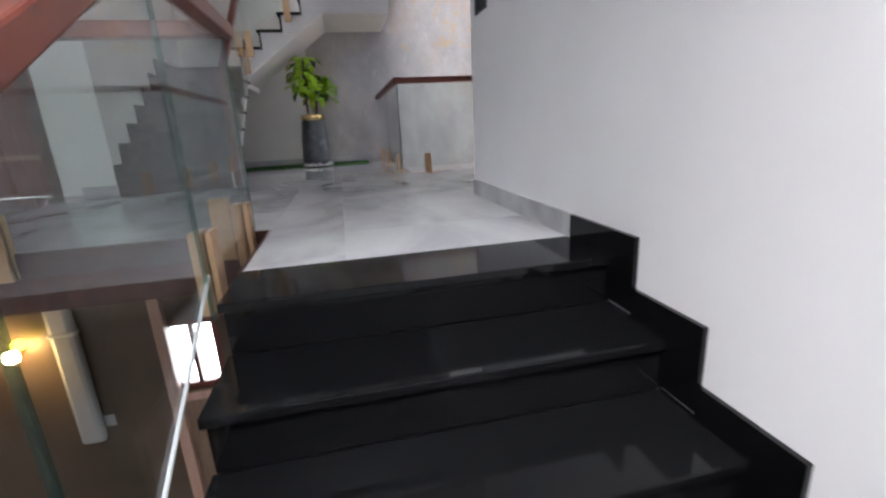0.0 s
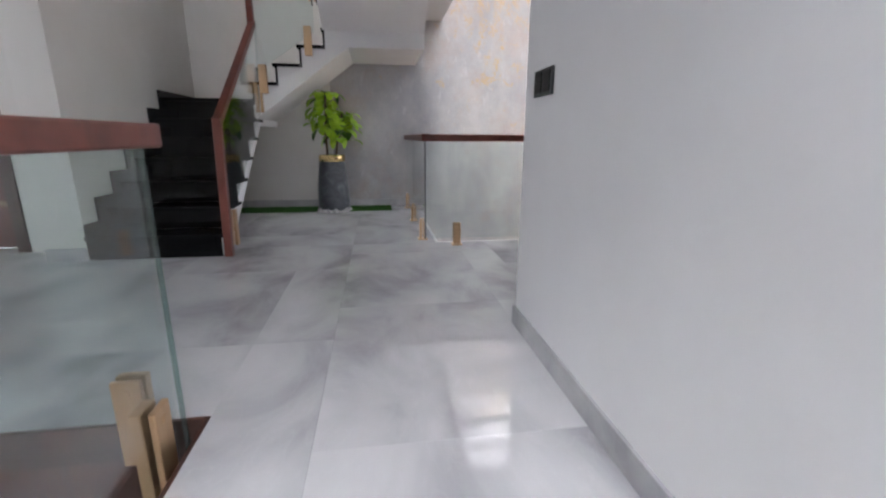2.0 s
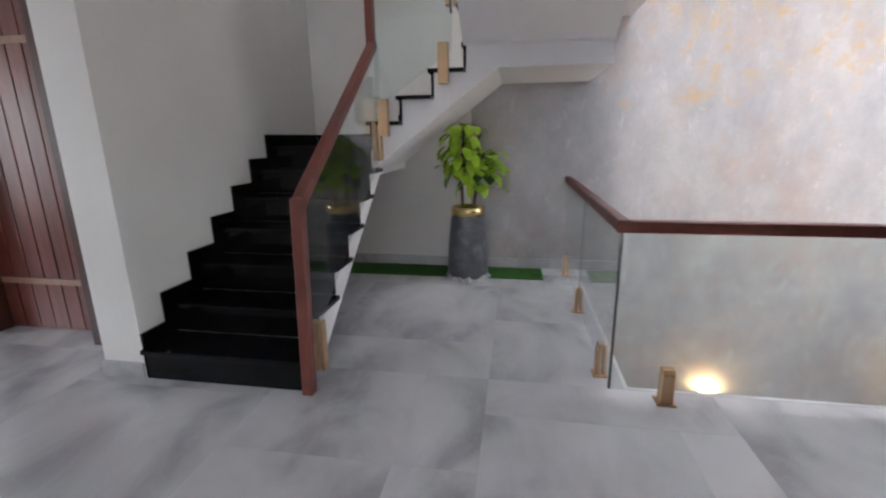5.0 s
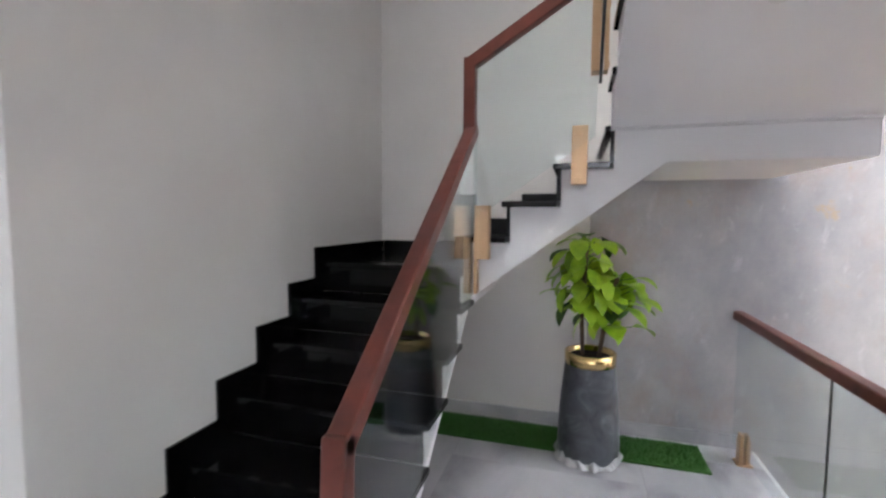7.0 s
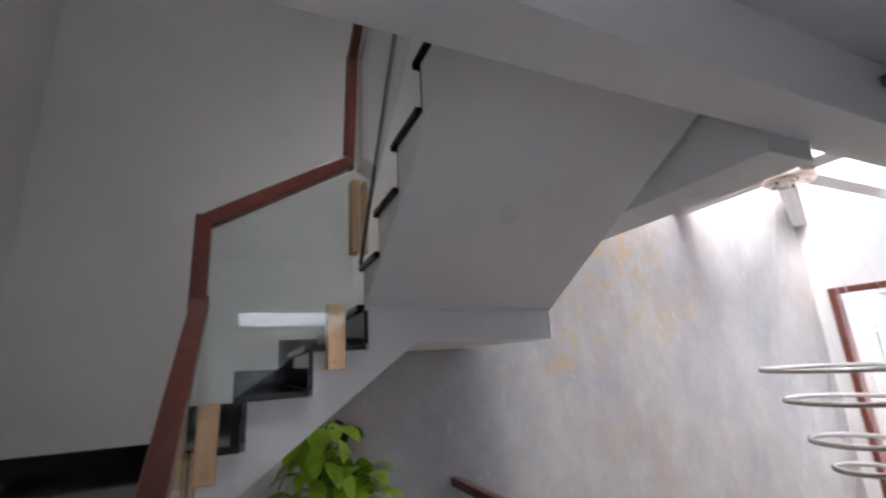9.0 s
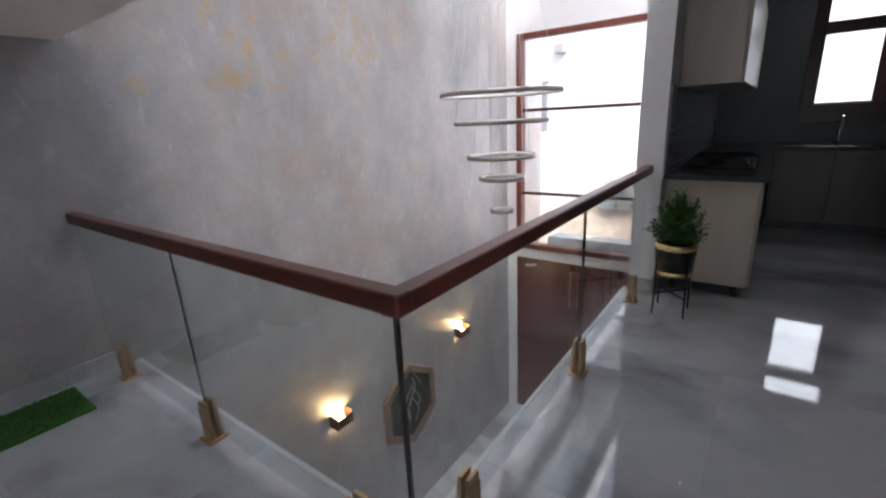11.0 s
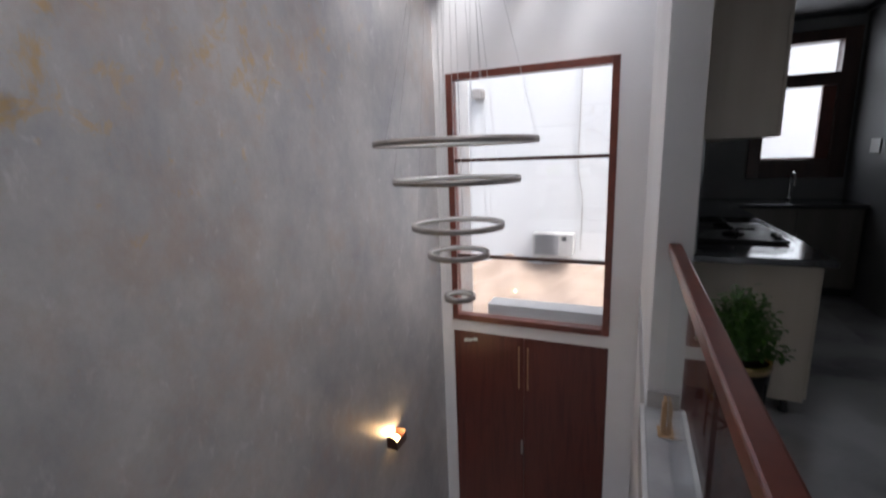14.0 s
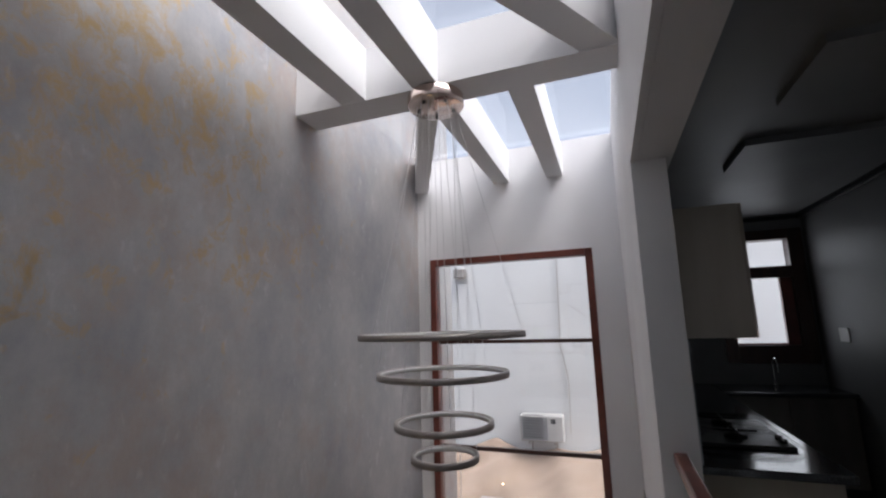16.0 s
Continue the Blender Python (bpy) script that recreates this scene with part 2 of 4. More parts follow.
ROSE = noisy("rose_chrome", [(0.3, (0.70, 0.58, 0.53)), (0.7, (0.78, 0.66, 0.60))], scale=6, rough=0.15, metal=1.0, bump=0)
THREAD = noisy("white_thread", [(0.3, (0.55, 0.55, 0.55)), (0.7, (0.65, 0.65, 0.65))], scale=8, rough=0.4, bump=0)
CHROME = noisy("chrome", [(0.3, (0.62, 0.62, 0.62)), (0.7, (0.72, 0.72, 0.72))], scale=6, rough=0.12, metal=1.0, bump=0)
SATIN = noisy("satin_grey_metal", [(0.3, (0.33, 0.30, 0.28)), (0.7, (0.42, 0.385, 0.36))], scale=12, rough=0.4, metal=0.5, bump=0)
DIFFUSER = noisy("white_diffuser", [(0.3, (0.72, 0.72, 0.7)), (0.7, (0.78, 0.78, 0.76))], scale=5, rough=0.5, bump=0)
POT_STONE = noisy("dark_grey_pot", [(0.3, (0.055, 0.06, 0.07)), (0.55, (0.10, 0.107, 0.12)), (0.8, (0.24, 0.25, 0.27))], scale=7, rough=0.32, rough_var=0.12, bump=0.15, bump_scale=18, distort=1.2)
FILM = noisy("clear_wrapping_film", [(0.3, (0.45, 0.45, 0.45)), (0.7, (0.62, 0.62, 0.6))], scale=10, rough=0.2, bump=0.3, bump_scale=20)
SOIL = noisy("soil", [(0.3, (0.03, 0.02, 0.014)), (0.7, (0.07, 0.05, 0.035))], scale=40, rough=0.9, bump=0.5)
STEM = noisy("plant_stem", [(0.3, (0.10, 0.065, 0.04)), (0.7, (0.17, 0.12, 0.08))], scale=25, rough=0.7, bump=0.3)


def leaf_mat(name, dark, mid, light):
    m = noisy(name, [(0.3, dark), (0.5, mid), (0.75, light)], scale=9, rough=0.38, bump=0.1, bump_scale=50)
    b = m.node_tree.nodes["Principled BSDF"]
    b.inputs["Subsurface Weight"].default_value = 0.0
    return m


LEAF = leaf_mat("bright_leaf", (0.18, 0.36, 0.012), (0.33, 0.55, 0.02), (0.48, 0.68, 0.045))
LEAF_DARK = leaf_mat("deep_leaf", (0.03, 0.085, 0.015), (0.06, 0.15, 0.022), (0.10, 0.22, 0.035))
TURF = noisy("artificial_turf", [(0.3, (0.025, 0.10, 0.012)), (0.7, (0.06, 0.20, 0.03))], scale=80, rough=0.8, bump=0.6, bump_scale=200)
OUTSIDE_WALL = noisy("white_outside_wall", [(0.3, (0.60, 0.60, 0.605)), (0.7, (0.68, 0.68, 0.68))], scale=0.9, rough=0.8, bump=0.1, bump_scale=60)
TARP = noisy("beige_cloth", [(0.3, (0.36, 0.265, 0.205)), (0.7, (0.47, 0.36, 0.29))], scale=2, rough=0.85, bump=0.2, bump_scale=60)
GROUND = noisy("concrete_ground", [(0.3, (0.22, 0.215, 0.21)), (0.7, (0.32, 0.315, 0.31))], scale=2, rough=0.9, bump=0.3)
BROWN_WALL = noisy("brown_wall_panel", [(0.3, (0.085, 0.058, 0.038)), (0.7, (0.13, 0.092, 0.062))], scale=2, rough=0.5, bump=0.04)
AMBER = glowing("amber_lamp_shade", (1.0, 0.62, 0.03), 1.6)
WARM_GLOW = glowing("warm_lamp_glow", (1.0, 0.62, 0.22), 14)
SATIN_BOARD = noisy("pale_grey_board", [(0.3, (0.38, 0.37, 0.36)), (0.7, (0.46, 0.45, 0.44))], scale=4, rough=0.5, bump=0.03)
SKY_GLOW = glowing("daylight_backdrop", (0.95, 0.97, 1.0), 1.2)
ART_FIELD = noisy("dark_green_grey_panel", [(0.3, (0.025, 0.028, 0.024)), (0.7, (0.055, 0.058, 0.05))], scale=6, rough=0.4, bump=0.1)

# ---- mesh helpers ----


def mesh_ob(name, bm, mat, parent=None, bevel=0.0, smooth=False):
    bmesh.ops.recalc_face_normals(bm, faces=bm.faces[:])
    me = bpy.data.meshes.new(name)
    bm.to_mesh(me)
    bm.free()
    me.materials.append(mat)
    ob = new(name, me)
    if smooth:
        for p in me.polygons:
            p.use_smooth = True
    if bevel:
        mod = ob.modifiers.new("soft_edges", "BEVEL")
        mod.width, mod.segments, mod.limit_method = bevel, 2, "ANGLE"
    if parent:
        ob.parent = parent
    return ob


def add_box(bm, x0, x1, y0, y1, z0, z1, m=None):
    co = [(x, y, z) for z in (z0, z1) for y in (y0, y1) for x in (x0, x1)]
    if m is not None:
        co = [m @ Vector(c) for c in co]
    v = [bm.verts.new(c) for c in co]
    for f in ((0, 2, 3, 1), (4, 5, 7, 6), (0, 1, 5, 4), (2, 6, 7, 3), (0, 4, 6, 2), (1, 3, 7, 5)):
        bm.faces.new([v[i] for i in f])


def box(name, x0, x1, y0, y1, z0, z1, mat, parent=None, bevel=0.0):
    bm = bmesh.new()
    add_box(bm, x0, x1, y0, y1, z0, z1)
    return mesh_ob(name, bm, mat, parent, bevel)


def add_prism(bm, pts, axis, a0, a1):
    """A polygon across one axis, drawn out along it from a0 to a1."""
    def place(p, a):
        return {"x": (a, p[0], p[1]), "y": (p[0], a, p[1]), "z": (p[0], p[1], a)}[axis]
    lo, hi = [bm.verts.new(place(p, a0)) for p in pts], [bm.verts.new(place(p, a1)) for p in pts]
    bm.faces.new(lo), bm.faces.new(hi)
    for i in range(len(pts)):
        j = (i + 1) % len(pts)
        bm.faces.new((lo[i], lo[j], hi[j], hi[i]))


def prism(name, pts, axis, a0, a1, mat, parent=None, bevel=0.0):
    bm = bmesh.new()
    add_prism(bm, pts, axis, a0, a1)
    return mesh_ob(name, bm, mat, parent, bevel)


def add_bar(bm, p, q, w, h, ext=0.0):
    """A straight bar of section w (across) by h (upwards) from p to q."""
    p, q = Vector(p), Vector(q)
    d = (q - p).normalized()
    p, q = p - d * ext, q + d * ext
    side = d.cross(Vector((0, 0, 1)))
    side = side.normalized() if side.length > 1e-3 else Vector((1, 0, 0))
    up = side.cross(d)
    ring = []
    for c in (p, q):
        ring.append([bm.verts.new(c + side * a * w / 2 + up * b * h / 2) for a, b in ((-1, -1), (1, -1), (1, 1), (-1, 1))])
    bm.faces.new(ring[0]), bm.faces.new(ring[1][::-1])
    for i in range(4):
        j = (i + 1) % 4
        bm.faces.new((ring[0][i], ring[0][j], ring[1][j], ring[1][i]))


def bars(name, runs, w, h, mat, parent=None, bevel=0.004, ext=0.0):
    bm = bmesh.new()
    for p, q in runs:
        add_bar(bm, p, q, w, h, ext)
    return mesh_ob(name, bm, mat, parent, bevel)


def add_lathe(bm, profile, seg=40, centre=(0, 0, 0)):
    rings = []
    for r, z in profile:
        rings.append([bm.verts.new((centre[0] + r * math.cos(2 * math.pi * i / seg), centre[1] + r * math.sin(2 * math.pi * i / seg), centre[2] + z)) for i in range(seg)])
    for a, b in zip(rings, rings[1:]):
        for i in range(seg):
            j = (i + 1) % seg
            bm.faces.new((a[i], a[j], b[j], b[i]))
    bm.faces.new(rings[0]), bm.faces.new(rings[-1])


def lathe(name, profile, mat, parent=None, seg=40, centre=(0, 0, 0), smooth=True):
    bm = bmesh.new()
    add_lathe(bm, profile, seg, centre)
    ob = mesh_ob(name, bm, mat, parent, 0, smooth)
    return ob


def tubes(name, lines, radius, mat, parent=None):
    cu = bpy.data.curves.new(name, "CURVE")
    cu.dimensions, cu.bevel_depth, cu.bevel_resolution = "3D", radius, 1
    for pts in lines:
        sp = cu.splines.new("POLY")
        sp.points.add(len(pts) - 1)
        for sv, p in zip(sp.points, pts):
            sv.co = (*p, 1)
    cu.materials.append(mat)
    tmp = new(name, cu)
    me = bpy.data.meshes.new_from_object(tmp.evaluated_get(bpy.context.evaluated_depsgraph_get()))
    bpy.data.objects.remove(tmp)
    ob = new(name, me)
    if parent:
        ob.parent = parent
    return ob


def thing(name, label, category, x=0, y=0, z=0, group=""):
    e = new(name)
    e.location = (x, y, z)
    e.empty_display_size = 0.1
    return tagged(e, label, category, group)


def structure(ob, label=""):
    return tagged(ob, label, "", "", "structure")


# ---- plan: heights and lines ----
LOW, BEAM, HALL_TOP, SKY_TOP, WELL_TOP = -3.4, 2.5, 2.78, 3.66, 5.6
EAST_X, RIGHT_X, LEFT_X = 6.2, 1.325, -1.61
RAIL_Z = 0.975

# ---- walls ----
structure(box("wall_north", -7.0, 7.4, GOLD_Y, GOLD_Y + 0.25, LOW, WELL_TOP, GOLD_WALL), "silver grey plaster feature wall with worn gold patches")
bm = bmesh.new()
add_box(bm, LEFT_X, 0.06, GOLD_Y - 0.012, GOLD_Y - 0.002, 0.0, WELL_TOP)
add_box(bm, 0.06, 1.25, GOLD_Y - 0.012, GOLD_Y - 0.002, 2.0, WELL_TOP)
structure(mesh_ob("wall_stair_back", bm, CREAM), "cream painted wall behind the stair flights")
bm = bmesh.new()
add_box(bm, EAST_X, EAST_X + 0.25, 5.79, 6.085, LOW, SKY_TOP)
add_box(bm, EAST_X, EAST_X + 0.25, 7.965, GOLD_Y, LOW, SKY_TOP)
add_box(bm, EAST_X, EAST_X + 0.25, 6.085, 7.965, 2.40, SKY_TOP)
add_box(bm, EAST_X, EAST_X + 0.25, 6.085, 7.965, -0.722, -0.575)
add_box(bm, EAST_X + 0.2, EAST_X + 0.25, 6.085, 7.965, LOW, -0.722)
structure(mesh_ob("wall_east", bm, WHITE), "white plastered end wall with a tall window")
structure(box("wall_kitchen_divider", 3.82, 7.0, 5.61, 5.79, 0.0, BEAM, WHITE), "white wall end beside the glass railing")
structure(box("wall_below_kitchen", 3.82, 7.0, 5.61, 5.79, LOW, -0.3, WHITE), "white lower wall under the upper floor")
bm = bmesh.new()
add_box(bm, RIGHT_X, RIGHT_X + 0.2, -3.0, 3.92, LOW, HALL_TOP)
structure(mesh_ob("wall_right", bm, WHITE), "plain white painted wall beside the entry steps")
structure(box("wall_kitchen_south", RIGHT_X + 0.2, 7.2, 3.72, 3.92, LOW, HALL_TOP, KITCHEN_PAINT), "grey painted kitchen side wall")
bm = bmesh.new()
add_box(bm, 7.0, 7.2, 3.92, 3.95, LOW, HALL_TOP)
add_box(bm, 7.0, 7.2, 4.79, 5.79, LOW, HALL_TOP)
add_box(bm, 7.0, 7.2, 3.95, 4.79, LOW, 1.12)
add_box(bm, 7.0, 7.2, 3.95, 4.79, 2.56, HALL_TOP)
structure(mesh_ob("wall_kitchen_east", bm, KITCHEN_PAINT), "grey kitchen end wall with a window")
structure(box("wall_stair_left", LEFT_X - 0.27, LEFT_X, 5.53, GOLD_Y, 0.0, WELL_TOP, CREAM), "cream painted wall beside the black stairs")
bm = bmesh.new()
add_box(bm, -6.2, -3.33, 5.88, 6.12, 0, HALL_TOP)
add_box(bm, -2.24, LEFT_X - 0.27, 5.88, 6.12, 0, HALL_TOP)
add_box(bm, -3.33, -2.24, 5.88, 6.12, 2.46, HALL_TOP)
structure(mesh_ob("wall_hall_north", bm, CREAM), "cream hall wall with a wooden door")
bm = bmesh.new()
add_box(bm, -6.2, -6.0, -3.0, 3.1, LOW, HALL_TOP)
add_box(bm, -6.2, -6.0, 4.7, 6.12, LOW, HALL_TOP)
add_box(bm, -6.2, -6.0, 3.1, 4.7, LOW, 0.65)
add_box(bm, -6.2, -6.0, 3.1, 4.7, 2.25, HALL_TOP)
structure(mesh_ob("wall_west", bm, CREAM), "cream side wall with an assumed window opening")
bm = bmesh.new()
add_box(bm, -6.2, -1.15, -3.2, -3.0, LOW, HALL_TOP)
add_box(bm, -1.15, 1.6, -3.2, -3.0, LOW, HALL_TOP)
structure(mesh_ob("wall_entry", bm, WHITE), "plain white entry wall")
bm = bmesh.new()
add_box(bm, -6.2, -1.45, 5.3, 5.45, LOW, -0.3)
add_box(bm, -0.95, -0.4, 5.3, 5.45, LOW, -0.3)
add_box(bm, -1.45, -0.95, 5.3, 5.45, -1.2, -0.3)
add_box(bm, -1.45, -0.95, 5.3, 5.45, LOW, -1.95)
structure(box("backdrop_daylight", -1.6, -0.8, 5.62, 5.64, -2.1, -1.1, SKY_GLOW), "plain bright daylight behind the lower window")
structure(mesh_ob("wall_below_stairs", bm, BROWN_WALL), "dark brown panelled wall on the lower floor")
structure(box("wall_well_south", -1.9, 1.25, 4.9, 5.1, HALL_TOP + 0.2, WELL_TOP, CREAM), "cream wall of the upper stairwell")
structure(box("wall_well_east", 1.25, 1.5, 5.1, GOLD_Y, SKY_TOP - 0.2, WELL_TOP, CREAM), "cream wall above the skylight edge")

# ---- ceilings and beams ----
bm = bmesh.new()
add_box(bm, -6.2, -0.5, -3.2, 5.58, HALL_TOP, HALL_TOP + 0.2)
add_box(bm, -0.5, 1.6, 0.6, 5.58, HALL_TOP, HALL_TOP + 0.2)
add_box(bm, -0.5, 1.6, -3.2, -1.8, HALL_TOP, HALL_TOP + 0.2)
add_box(bm, -0.6, -0.5, -1.9, 0.7, HALL_TOP + 0.2, 3.9)
add_box(bm, 1.325, 1.425, -1.9, 0.7, HALL_TOP, 3.9)
add_box(bm, -0.5, 1.325, -1.9, -1.8, HALL_TOP + 0.2, 3.9)
add_box(bm, -0.5, 1.325, 0.6, 0.7, HALL_TOP + 0.2, 3.9)
add_box(bm, -0.5, 1.325, -0.95, -0.8, 3.55, 3.9)
add_box(bm, -0.5, 1.325, -0.25, -0.1, 3.55, 3.9)
add_box(bm, 1.6, 7.4, 3.7, 5.58, HALL_TOP, HALL_TOP + 0.2)
add_box(bm, -6.2, LEFT_X - 0.1, 5.58, 6.12, HALL_TOP, HALL_TOP + 0.2)
structure(mesh_ob("ceiling", bm, CEIL), "plain white ceiling of the hall")
# ceiling with an unseen glazed opening, added to brighten the stairwell
bm = bmesh.new()
add_box(bm, -1.9, 1.5, 4.9, 5.25, WELL_TOP, WELL_TOP + 0.15)
add_box(bm, -1.9, 1.5, 5.8, GOLD_Y + 0.2, WELL_TOP, WELL_TOP + 0.15)
add_box(bm, -1.9, -0.7, 5.25, 5.8, WELL_TOP, WELL_TOP + 0.15)
add_box(bm, 0.4, 1.5, 5.25, 5.8, WELL_TOP, WELL_TOP + 0.15)
structure(box("window_stairwell_added", -0.7, 0.4, 5.25, 5.8, WELL_TOP + 0.1, WELL_TOP + 0.115, WINDOW_GLASS), "added roof light out of view that brightens the stairwell").visible_shadow = False
structure(mesh_ob("ceiling_stairwell", bm, CEIL), "white ceiling over the upper stairs")
bm = bmesh.new()
add_box(bm, LEFT_X, 7.2, 5.575, 5.755, BEAM, HALL_TOP + 0.9)
structure(mesh_ob("beam_rail", bm, CEIL), "white ceiling beam above the railing")
structure(box("beam_stair", 1.25, 1.53, 5.755, GOLD_Y, 2.42, SKY_TOP, CEIL), "white beam between the stairs and the skylight")
structure(box("wall_skylight_south", 1.53, 7.2, 5.757, 5.79, BEAM + 0.002, SKY_TOP, WHITE), "white wall under the skylight")
bm = bmesh.new()
add_box(bm, 3.85, 4.13, 5.79, GOLD_Y, 3.25, SKY_TOP)
add_box(bm, 1.53, 3.85, 7.5, 7.7, 3.252, SKY_TOP)
add_box(bm, 1.53, 3.85, 6.94, 7.12, 3.252, SKY_TOP)
add_box(bm, 4.13, EAST_X, 6.94, 7.12, 3.252, SKY_TOP)
add_box(bm, 4.13, EAST_X, 6.33, 6.51, 3.252, SKY_TOP)
add_bar(bm, (4.05, 7.08, 3.457), (6.18, 8.05, 3.457), 0.16, 0.4)
add_bar(bm, (3.95, 5.83, 3.457), (2.2, 6.9, 3.457), 0.2, 0.4)
structure(mesh_ob("beam_skylight", bm, CEIL), "white skylight beams of uneven layout")
structure(box("window_entry_roof", -0.55, 1.4, -1.85, 0.65, 3.93, 3.945, WINDOW_GLASS), "clear roof glazing over the entry steps").visible_shadow = False
structure(box("window_skylight", 1.53, EAST_X, 5.79, GOLD_Y, SKY_TOP + 0.03, SKY_TOP + 0.045, WINDOW_GLASS), "clear skylight glazing").visible_shadow = False
bm = bmesh.new()
add_box(bm, 1.7, 6.9, 4.0, 5.5, 2.70, 2.72)
add_box(bm, 3.2, 3.75, 4.3, 5.1, 2.66, 2.70)
add_box(bm, 4.3, 4.85, 4.3, 5.1, 2.66, 2.70)
structure(mesh_ob("ceiling_kitchen", bm, KITCHEN_PAINT), "grey false ceiling panels in the kitchen")
structure(bars("trim_kitchen_cornice", [((1.7, 5.55, 2.68), (6.98, 5.55, 2.68)), ((6.96, 5.5, 2.68), (6.96, 3.95, 2.68)), ((1.7, 3.95, 2.68), (6.98, 3.95, 2.68))], 0.03, 0.04, PLASTIC_DARK), "dark cornice strip")

# ---- ground outside ----
structure(box("ground", -400, 400, -400, 400, LOW - 0.5, LOW - 0.3, GROUND), "concrete ground outside")


# ---- stairs ----
def tread_run(parent, steps, nosing=0.02):
    """Black granite treads and risers; each step is (tread box, riser box)."""
    for t, r in steps:
        box("tread", *t, GRANITE, parent, 0.004)
        box("riser", *r, GRANITE, parent)


def entry_stairs():
    st = thing("entry_staircase", "black polished granite steps with white sides", "staircase", 0.67, 1.2, -1.0)
    st.location = (0, 0, 0)
    n, rise, go = 12, 0.175, 0.305
    steps, prof = [], [(2.56, -0.3), (2.56, -0.031)]
    y = 2.257
    for k in range(n):
        z = -rise * k
        back = y + (go if k else 0.31)
        steps.append(((0.02, RIGHT_X, y - 0.022, back, z - 0.03, z), (0.03, RIGHT_X, y, y + 0.02, z - rise, z - 0.03)))
        prof += [(y + 0.02, z - 0.031), (y + 0.02, z - rise - 0.031)]
        y -= go
    end = y + go
    prof += [(end - 0.3, -rise * n - 0.031), (end - 0.3, -rise * n - 0.3), (end + 0.2, -rise * n - 0.25)]
    prism("body", prof, "x", 0.03, RIGHT_X, DARK_WOOD, st)
    tread_run(st, steps)
    for k in range(n):
        yy, z = 2.257 - go * k, -rise * k
        box("skirting", RIGHT_X - 0.018, RIGHT_X, yy - 0.15, yy + (go - 0.15 if k else 0.27), z - rise * 0.9, z + 0.1, GRANITE, st, 0.002)
    return end, -rise * n


LAND_Y, LAND_Z = entry_stairs()
structure(box("floor_entry_landing", -0.2, RIGHT_X, -3.0, LAND_Y - 0.3, LAND_Z - 0.2, LAND_Z, MARBLE_TRIM), "grey stone landing below the steps")

RISE, GO = 0.187, 0.272


def main_stairs():
    st = thing("staircase", "black granite staircase turning twice with white plastered sides", "staircase")
    x0, x1, y0 = LEFT_X, -0.64, 5.53
    # first flight towards the feature wall
    prof = [(y0 + 0.02, 0.0), (y0 + 0.02, RISE - 0.031)]
    steps = []
    for k in range(1, 7):
        y = y0 + GO * (k - 1)
        z = RISE * k
        steps.append(((x0, x1 + 0.045, y - 0.022, y + GO, z - 0.03, z), (x0, x1 + 0.01, y, y + 0.02, z - RISE, z - 0.03)))
        prof += [(y + GO + 0.02, z - 0.031), (y + GO + 0.02, z + RISE - 0.031)]
    yl = y0 + GO * 6
    steps.append(((x0, x1 + 0.02, yl - 0.022, GOLD_Y - 0.013, 7 * RISE - 0.03, 7 * RISE), (x0, x1 + 0.01, yl, yl + 0.02, 6 * RISE, 7 * RISE - 0.03)))
    prof += [(GOLD_Y - 0.015, 7 * RISE - 0.031), (GOLD_Y - 0.015, 1.06), (yl + 0.05, 1.06), (5.82, 0.0)]
    prism("body", prof, "x", x0, x1, WHITE, st)
    # second flight along the feature wall
    xs = [-0.64, -0.39, -0.134, 0.113]
    ya, yb = 7.0, GOLD_Y - 0.014
    prof = [(-0.64, 7 * RISE - 0.04)]
    for i in range(3):
        z = RISE * (8 + i)
        steps.append(((xs[i] - 0.022, xs[i + 1], ya - 0.04, yb, z - 0.03, z), (xs[i], xs[i] + 0.02, ya - 0.004, yb, z - RISE, z - 0.03)))
        prof += [(xs[i] + 0.02, z - RISE - 0.031), (xs[i] + 0.02, z - 0.031)]
    z11 = RISE * 11
    steps.append(((xs[3] - 0.022, 1.185, ya + 0.04, yb, z11 - 0.03, z11), (xs[3], xs[3] + 0.02, ya - 0.004, yb, z11 - RISE, z11 - 0.03)))
    prof += [(xs[3] + 0.02, z11 - RISE - 0.031), (xs[3] + 0.02, z11 - 0.031), (1.18, z11 - 0.031), (1.18, 1.865), (0.37, 1.865), (-0.62, 1.13), (-0.64, 1.13)]
    prism("landing", prof, "y", ya, yb, WHITE, st)
    # third flight back towards the hall
    prof = [(ya + 0.002, z11 - RISE + 0.0), (ya + 0.002, z11 - 0.031)]
    nose = []
    for k in range(1, 9):
        y, z = ya - GO * (k - 1), z11 + RISE * k
        steps.append(((0.095, 1.185, y - GO, y + 0.022, z - 0.03, z), (0.116, 1.185, y - 0.02, y, z - RISE, z - 0.03)))
        prof += [(y - 0.02, z - RISE - 0.031), (y - 0.02, z - 0.031)]
        nose.append((y, z))
    yt, zt = ya - GO * 8, z11 + 8 * RISE
    prof += [(yt, zt - 0.031), (yt, zt - 0.25), (ya + 0.002, 2.02)]
    prism("soffit", prof, "x", 0.113, 1.185, WHITE, st)
    tread_run(st, steps)
    # granite skirting up the walls
    for k in range(1, 7):
        y, z = y0 + GO * (k - 1), RISE * k
        box("skirting", x0, x0 + 0.018, y - (0.08 if k > 1 else 0.0), y + GO - 0.08, z - RISE, z + 0.095, GRANITE, st, 0.002)
    box("skirting", x0, x0 + 0.018, yl - 0.08, GOLD_Y - 0.03, 6 * RISE, 7 * RISE + 0.1, GRANITE, st, 0.002)
